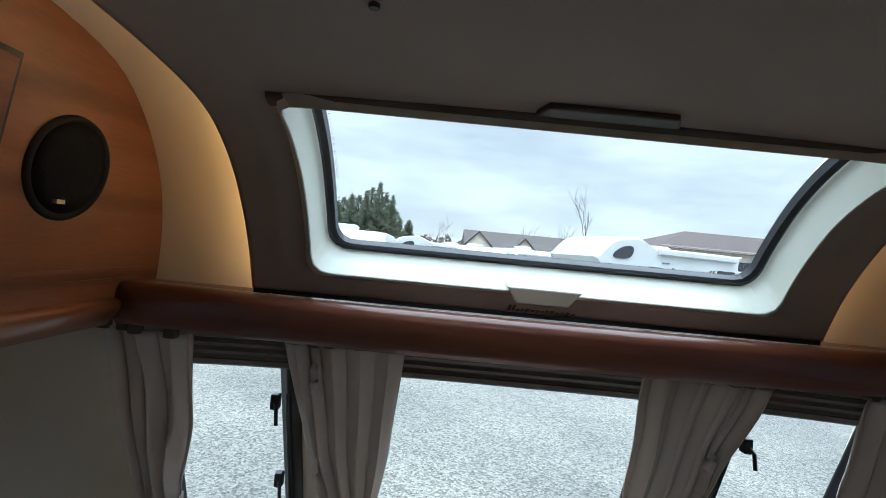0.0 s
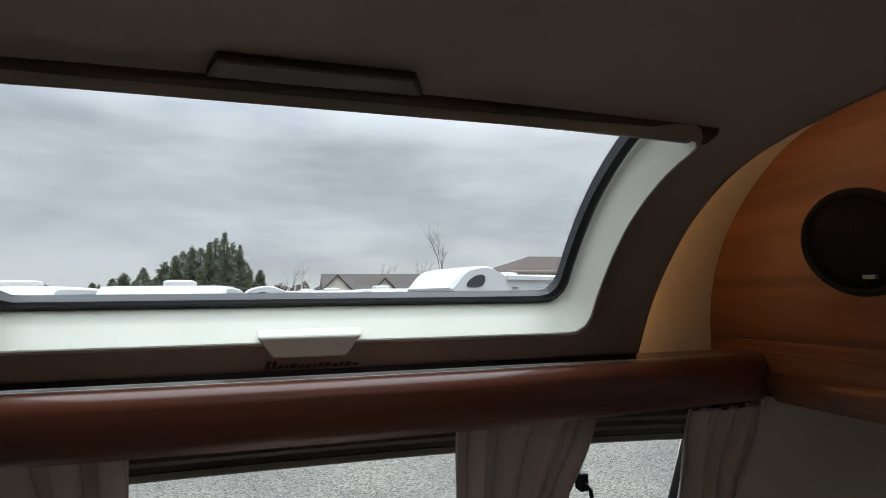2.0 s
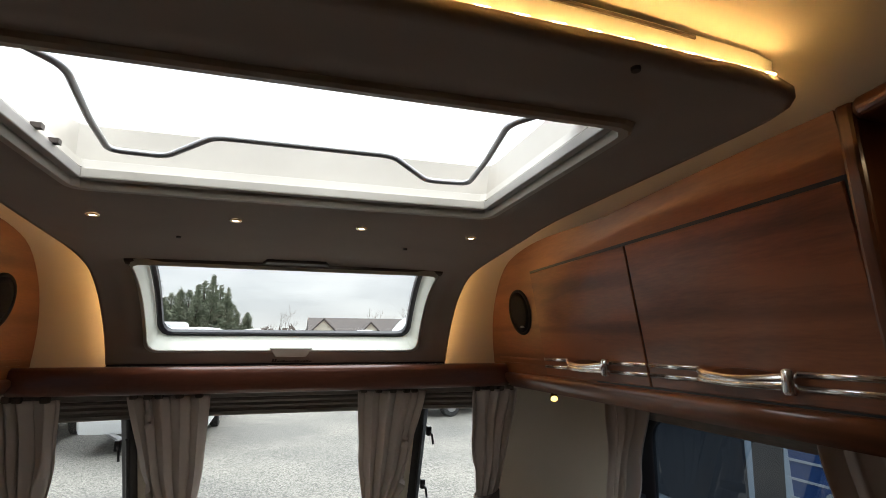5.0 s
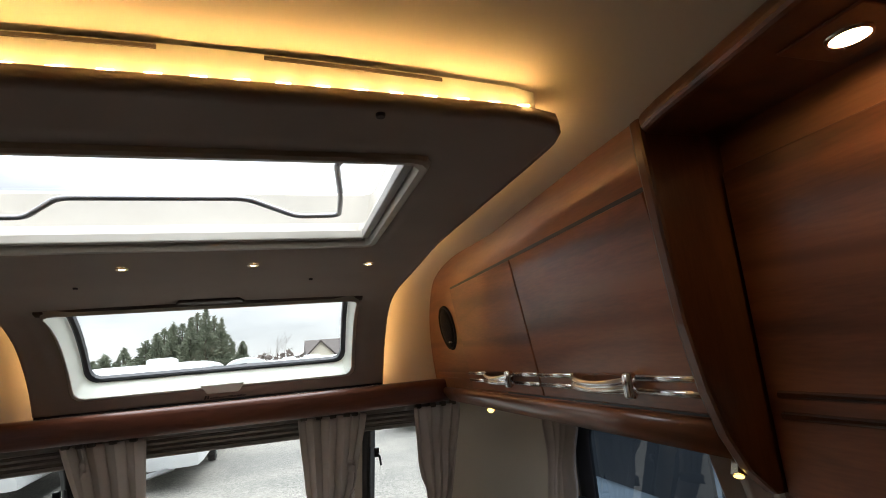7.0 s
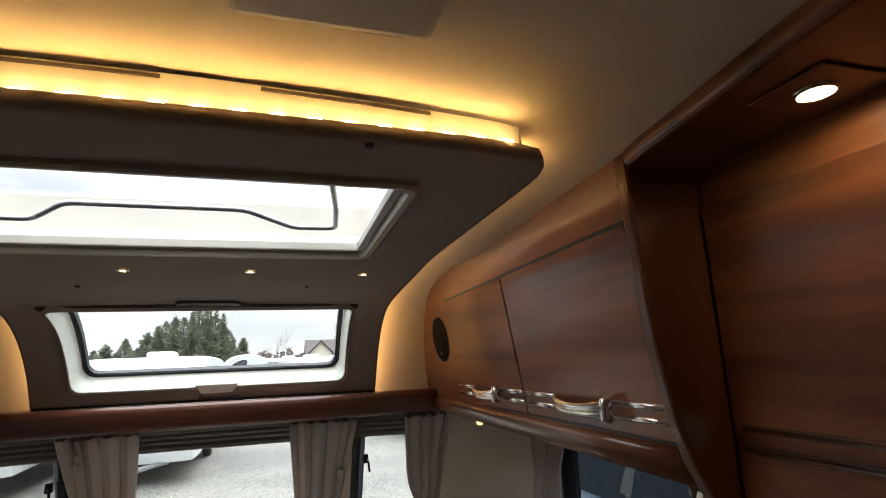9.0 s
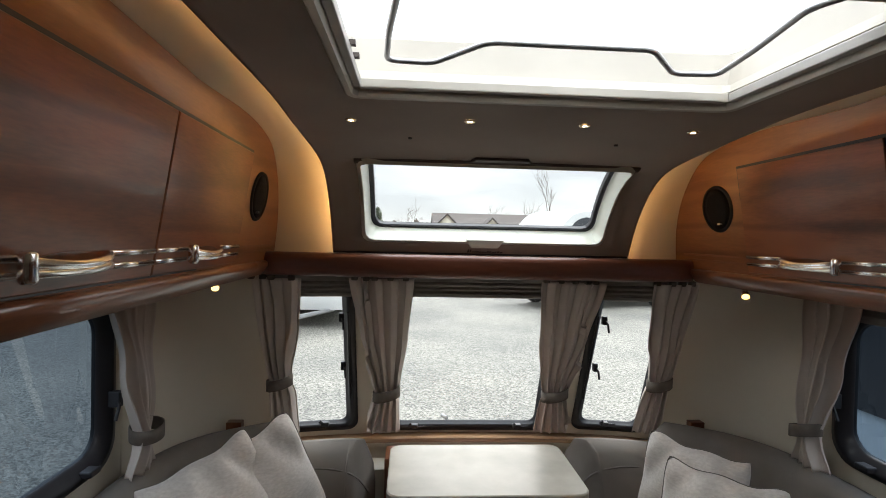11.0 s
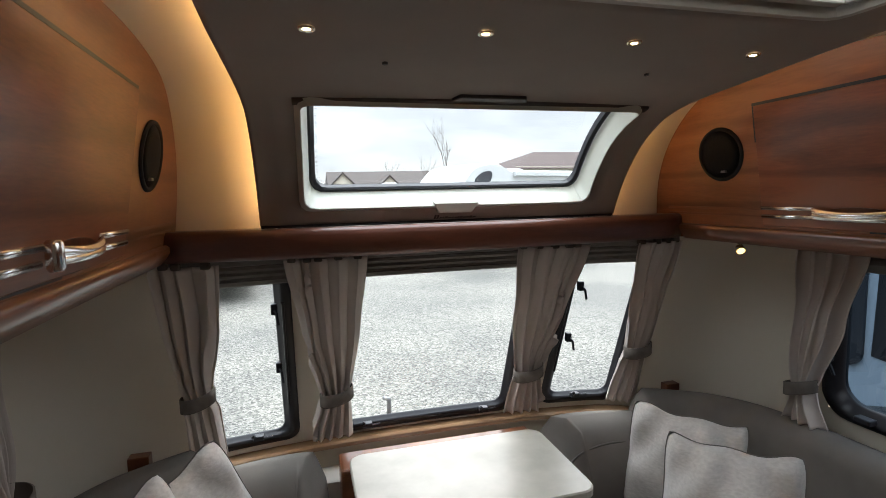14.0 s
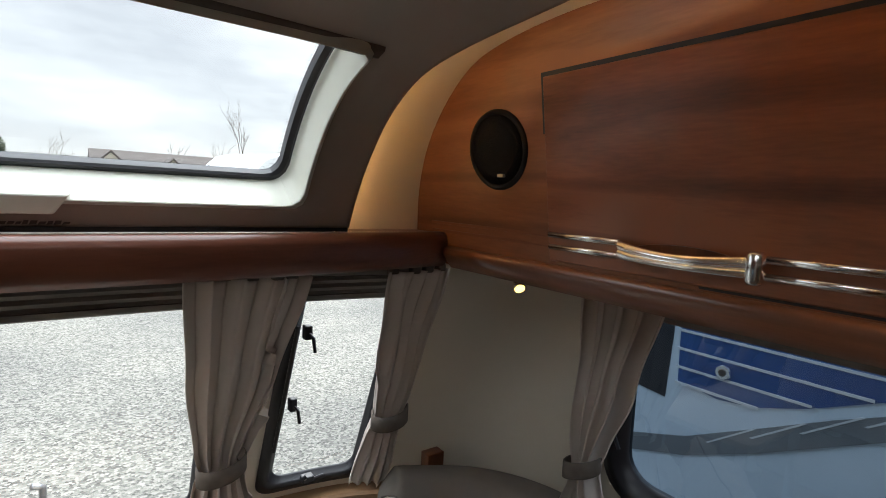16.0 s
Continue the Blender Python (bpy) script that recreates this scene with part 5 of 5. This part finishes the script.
# neighbouring caravan beside the right window
def neighbour():
    root = holder("caravan", (3.5, 0.5, GZ), "pale caravan side with grey swoosh and blue striped panel", "caravan", "parked caravans")
    X = 2.45
    soften(part("body", boxed(X, 4.6, -3.6, 2.55, GZ + 0.35, 2.15), M_PALE, root, "pale blue-grey side"), 0.12, 4)
    slab = lambda name, pts, mt, lab, o=0.006: part(name, bands([[(X - o, a - 0.115, b) for a, b in pts], [(X + 0.002, a - 0.115, b) for a, b in pts]], cap=True), mt, root, lab)
    slab("window", rounded(0.92, 2.3, 0.64, 1.30, 0.08), M_VANGLASS, "dark tinted window", 0.02)
    slab("window", rounded(-2.6, -1.2, 0.80, 1.35, 0.08), M_VANGLASS, "dark tinted window", 0.02)
    slab("panel", [(0.66, 1.40), (0.64, 0.80), (0.45, 0.775), (0.30, 0.79), (0.10, 0.86), (-0.10, 0.955), (-0.40, 1.09), (-0.90, 1.30), (-0.90, 1.40)], M_BLUE, "blue panel")
    for z, y0 in ((0.794, 0.28), (0.872, 0.09), (0.962, -0.10), (1.052, -0.30), (1.142, -0.50), (1.232, -0.72)):
        slab("stripe", [(0.655, z - 0.006), (0.655, z + 0.006), (y0, z + 0.006), (y0, z - 0.006)], M_VAN, "thin white stripe", 0.010)
    lock = part("lock", disc((X - 0.01, 0.315, 0.91), (-1, 0, 0), 0.034, 0.02, 16), M_CHROME, root, "round chrome lock")
    part("lock_core", disc((X - 0.028, 0.315, 0.91), (-1, 0, 0), 0.017, 0.008, 12), M_DARK, lock)
    top = [(1.95, 0.20), (1.4, 0.33), (0.96, 0.42), (0.58, 0.545), (0.285, 0.70), (0.01, 0.848), (-0.21, 0.953), (-0.48, 1.063), (-0.9, 1.22)]
    low = [(1.95, 0.17), (1.4, 0.27), (0.96, 0.33), (0.58, 0.45), (0.27, 0.595), (-0.01, 0.75), (-0.23, 0.87), (-0.48, 0.99), (-0.9, 1.15)]
    slab("swoosh", top + low[::-1], M_VANGREY, "dark grey swoosh", 0.008)
    for y in (0.28, 0.10, -0.08, -0.28):
        slab("swoosh_line", [(y, 0.70 - (y - 0.28) * 0.53), (y + 0.012, 0.70 - (y - 0.28) * 0.53), (y + 0.20, 0.56 - (y - 0.28) * 0.53), (y + 0.188, 0.56 - (y - 0.28) * 0.53)], M_VAN, "thin white line", 0.011)
    slab("recess", [(0.70, 0.70), (0.67, 1.3), (0.86, 1.3), (0.88, 0.72)], M_BLACK, "black recess")
    for a in (-0.305, -1.065):
        part("door_seam", tube([(X - 0.004, a, GZ + 0.45), (X - 0.004, a, 1.4)], 0.012, 6), M_STEEL, root, "grey door seam")
    part("door_seam", tube([(X - 0.004, -0.315, 0.60), (X - 0.004, -1.055, 0.57)], 0.009, 6), M_STEEL, root, "grey locker seam")
    for a in (1.52, 1.69, 1.86):
        mark = slab("emblem_bar", rounded(a, a + 0.11, 0.40, 0.51, 0.03), M_VANGREY, "dark emblem stroke", 0.008)
    for yy in (-0.6, 0.2):
        wheel(root, (2.56, yy, GZ + 0.32))
    return root


neighbour()


# ---- trees, hedge, houses ----
def conifer(x, y, h, r, seed, label):
    random.seed(seed)
    root = holder("conifer", (x, y, GZ), label, "tree", "conifers behind the yard")
    part("trunk", tube([(x, y, GZ), (x, y, GZ + h * 0.5), (x, y, GZ + h * 0.97)], [0.22, 0.13, 0.02], 8), M_BARK, root, "brown trunk")
    bm = bmesh.new()
    for i in range(4200):
        k = random.random() ** 0.62
        z = GZ + 0.3 + (h - 0.3) * (1 - k)
        a = random.uniform(0, 2 * math.pi)
        whorl = 0.72 + 0.28 * math.sin(z * 5.2 + 1.3 * math.sin(a * 3 + seed) + seed)
        q = r * k ** 0.95 * whorl * (0.85 + 0.3 * math.sin(a * 4 + seed + z)) * random.uniform(0.2, 1.0) ** 0.45
        c = Vector((x + q * math.cos(a), y + q * math.sin(a), z - 0.10 * q))
        s = random.uniform(0.10, 0.30) * (0.5 + 0.5 * k)
        d = Vector((math.cos(a), math.sin(a), random.uniform(-0.15, 1.1))).normalized()
        e = Matrix.Rotation(random.uniform(0, 6.28), 3, d) @ d.orthogonal().normalized()
        vs = [bm.verts.new(c + d * s * 1.7), bm.verts.new(c - d * s * 0.4 + e * s * 0.42), bm.verts.new(c - d * s * 0.4 - e * s * 0.42), bm.verts.new(c + d.cross(e) * s * 0.35)]
        bm.faces.new((vs[0], vs[1], vs[3]))
        bm.faces.new((vs[0], vs[3], vs[2]))
    part("crown", bm, M_CONIFER, root, "dark green foliage")
    return root


for az, dd, h, r, sd in ((-6.6, 38, 7.3, 2.6, 1), (-5.0, 38.5, 7.0, 2.0, 2), (-8.0, 38, 6.5, 2.6, 3), (-9.6, 39, 6.3, 2.6, 4), (-11.2, 39, 5.4, 2.4, 5), (-13.0, 40, 5.0, 2.2, 6), (-14.6, 40, 4.6, 1.8, 16), (-3.7, 39, 5.6, 2.2, 7), (-2.2, 39, 4.9, 1.2, 8),
                         (-7.2, 37, 6.8, 0.9, 11), (-5.8, 37, 7.7, 1.2, 12), (-4.3, 37, 6.7, 0.8, 13), (-8.8, 37.5, 6.6, 0.9, 14), (-10.3, 38, 5.9, 0.9, 15), (-15.5, 45, 4.4, 1.0, 9), (-17.0, 45, 4.0, 1.0, 10)):
    conifer(dd * math.sin(radians(az - 2.0)), dd * math.cos(radians(az - 2.0)), h * 0.89, r * 1.35 + 0.35, sd, "dark green conifer with an uneven spired crown")


def bare_tree(x, y, h, spread, seed, label, upright=0.5):
    random.seed(seed)
    root = holder("bare_tree", (x, y, GZ), label, "tree", "bare trees behind the yard")
    bm = bmesh.new()

    def grow(p, d, ln, r, depth):
        q = p + d * ln
        mid = p.lerp(q, 0.5) + Vector((random.uniform(-1, 1), random.uniform(-1, 1), 0)) * ln * 0.06
        tube([p, mid, q], [r, r * 0.8, r * 0.6], 5 if depth > 2 else 3, bm)
        if depth:
            for _ in range(3 if depth > 1 else 4):
                k = random.uniform(0.45, 1.0)
                nd = (d + Vector((random.uniform(-1, 1), random.uniform(-1, 1), random.uniform(-0.1, 0.6))) * spread).normalized()
                grow(p.lerp(q, k), nd, ln * random.uniform(0.5, 0.75), r * 0.55, depth - 1)
    grow(Vector((x, y, GZ)), Vector((0, 0, 1)), h * upright, 0.008 * h, 4)
    part("branches", bm, M_TWIG, root)
    return root


for az, dd, h, sp, sd, up in ((-0.9, 42, 5.2, 0.75, 21, 0.42), (0.8, 44, 3.8, 0.75, 26, 0.42), (13.6, 42, 6.2, 0.6, 22, 0.42), (15.7, 42, 6.8, 0.3, 23, 0.55), (-24.0, 50, 4.4, 0.7, 24, 0.42), (-27.5, 50, 4.4, 0.7, 25, 0.42), (9.2, 70, 8.0, 0.7, 27, 0.42)):
    bare_tree(dd * math.sin(radians(az)), dd * math.cos(radians(az)), h, sp, sd, "leafless tree with fine upright twigs", up)

random.seed(9)
bm = bmesh.new()
for i in range(26000):
    az = radians(random.uniform(-62, 40))
    dd = random.uniform(58, 66)
    top = 3.5 + 1.0 * noise.noise(Vector((az * 14, 3.7, 0))) + 0.8 * noise.noise(Vector((az * 60, 1.2, 0)))
    z = GZ + random.random() ** 0.8 * max(top, 1.2)
    c = Vector((dd * math.sin(az), dd * math.cos(az), z))
    s = random.uniform(0.15, 0.5)
    d = Vector((random.uniform(-1, 1), random.uniform(-1, 1), random.uniform(0.2, 1.4))).normalized()
    e = d.orthogonal().normalized()
    bm.faces.new([bm.verts.new(p) for p in (c + d * s, c + e * s * 0.45, c - e * s * 0.45)])
thing("hedge", bm, M_TWIG, "distant brown leafless hedge and scrub", "hedge", kind="stuff")


def house(name, x0, x1, y, depth, eave, ridge, tile, gables, label, hip=0.05):
    root = holder(name, ((x0 + x1) / 2, y + depth / 2, GZ), label, "house", "houses behind the yard")
    part("wall", boxed(x0, x1, y, y + depth, GZ, eave), M_RENDERED, root, "cream rendered wall")
    o = 0.4
    ym, lo = y + depth / 2, eave - 0.15
    bm = bmesh.new()
    e = [bm.verts.new(p) for p in ((x0 - o, y - o, lo), (x1 + o, y - o, lo), (x1 + o, y + depth + o, lo), (x0 - o, y + depth + o, lo))]
    r0, r1 = bm.verts.new((x0 + hip - o, ym, ridge)), bm.verts.new((x1 - hip + o, ym, ridge))
    for q in ((e[0], e[1], r1, r0), (e[2], e[3], r0, r1), (e[1], e[2], r1), (e[3], e[0], r0), (e[3], e[2], e[1], e[0])):
        bm.faces.new(q)
    part("roof", bm, tile, root, "tiled pitched roof")
    for gx, gw, gh in gables:
        g = [(gx - gw, eave - 0.6), (gx + gw, eave - 0.6), (gx, gh)]
        part("gable", bands([[(a, y - 0.9, b) for a, b in g], [(a, y + depth / 2, b) for a, b in g]], cap=True), M_RENDERED, root, "cream gable")
        for sg in (-1, 1):
            q = [(gx, gh + 0.12), (gx, gh - 0.05), (gx + sg * (gw + 0.25), eave - 0.75), (gx + sg * (gw + 0.25), eave - 0.6)]
            part("gable_roof", bands([[(a, y - 1.1, b) for a, b in q], [(a, y + depth / 2, b) for a, b in q]], cap=True), tile, root)
    nwin = max(2, int((x1 - x0) / 3))
    for i in range(nwin):
        cx = x0 + (x1 - x0) * (i + 0.5) / nwin
        w_ = part("window", boxed(cx - 0.6, cx + 0.6, y - 0.05, y + 0.01, eave - 1.6, eave - 0.5), M_WHITE, root, "white framed window")
        part("pane", boxed(cx - 0.52, cx + 0.52, y - 0.06, y - 0.045, eave - 1.52, eave - 0.58), M_VANGLASS, w_)
    return root


house("house", 2.2, 13.5, 46, 8, 2.3, 4.1, M_TILE_GREY, ((3.05, 1.9, 3.72), (7.2, 1.6, 3.46)), "low cream house with grey-brown roof and two gables")
house("house", 11.7, 30.0, 27, 9, 3.2, 4.4, M_TILE, (), "long low building with a brown tiled hipped roof", 3.6)

# drawbar and jockey wheel of this caravan, seen below the front window
hitch = holder("drawbar", (0, 1.3, GZ), "steel drawbar with jockey wheel in front of the caravan", "drawbar")
for sx in (-1, 1):
    part("beam", tube([(sx * 0.45, 0.6, -0.12), (sx * 0.06, 1.75, -0.12)], 0.045, 6), M_STEEL, hitch)
part("jockey_tube", tube([(-0.02, 1.62, GZ + 0.12), (-0.02, 1.62, 0.36)], 0.024, 12), M_STEEL, hitch, "grey steel tube", True)
part("jockey_handle", tube([(-0.02, 1.62, 0.36), (-0.02, 1.62, 0.47), (-0.05, 1.60, 0.49)], 0.013, 8), M_STEEL, hitch, "grey winding handle", True)
part("clamp", boxed(-0.055, 0.015, 1.58, 1.66, 0.30, 0.37), M_DARK, hitch, "dark clamp")
wheel(hitch, (-0.02, 1.62, GZ + 0.10), 0.10, 0.06)
part("hitch_head", tube([(0, 1.7, -0.10), (0, 1.95, -0.06)], [0.06, 0.045], 10), M_DARK, hitch, "dark hitch head")
part("underbody", boxed(-1.15, 1.15, -3.7, 0.55, -0.14, -0.045), M_DARK, holder("chassis", (0, -1.5, -0.14), "dark chassis pan under the caravan", "chassis"))
part("gas_locker", boxed(-1.05, 1.05, 0.60, 0.72, -0.14, 0.60), M_WHITE, holder("front_skirt", (0, 0.66, -0.14), "white outer front skirt below the windows", "skirt"))
for sx in (-1, 1):
    for yy in (-1.6, -2.4):
        wheel(bpy.data.objects["chassis"], (sx * 1.0, yy, GZ + 0.33))
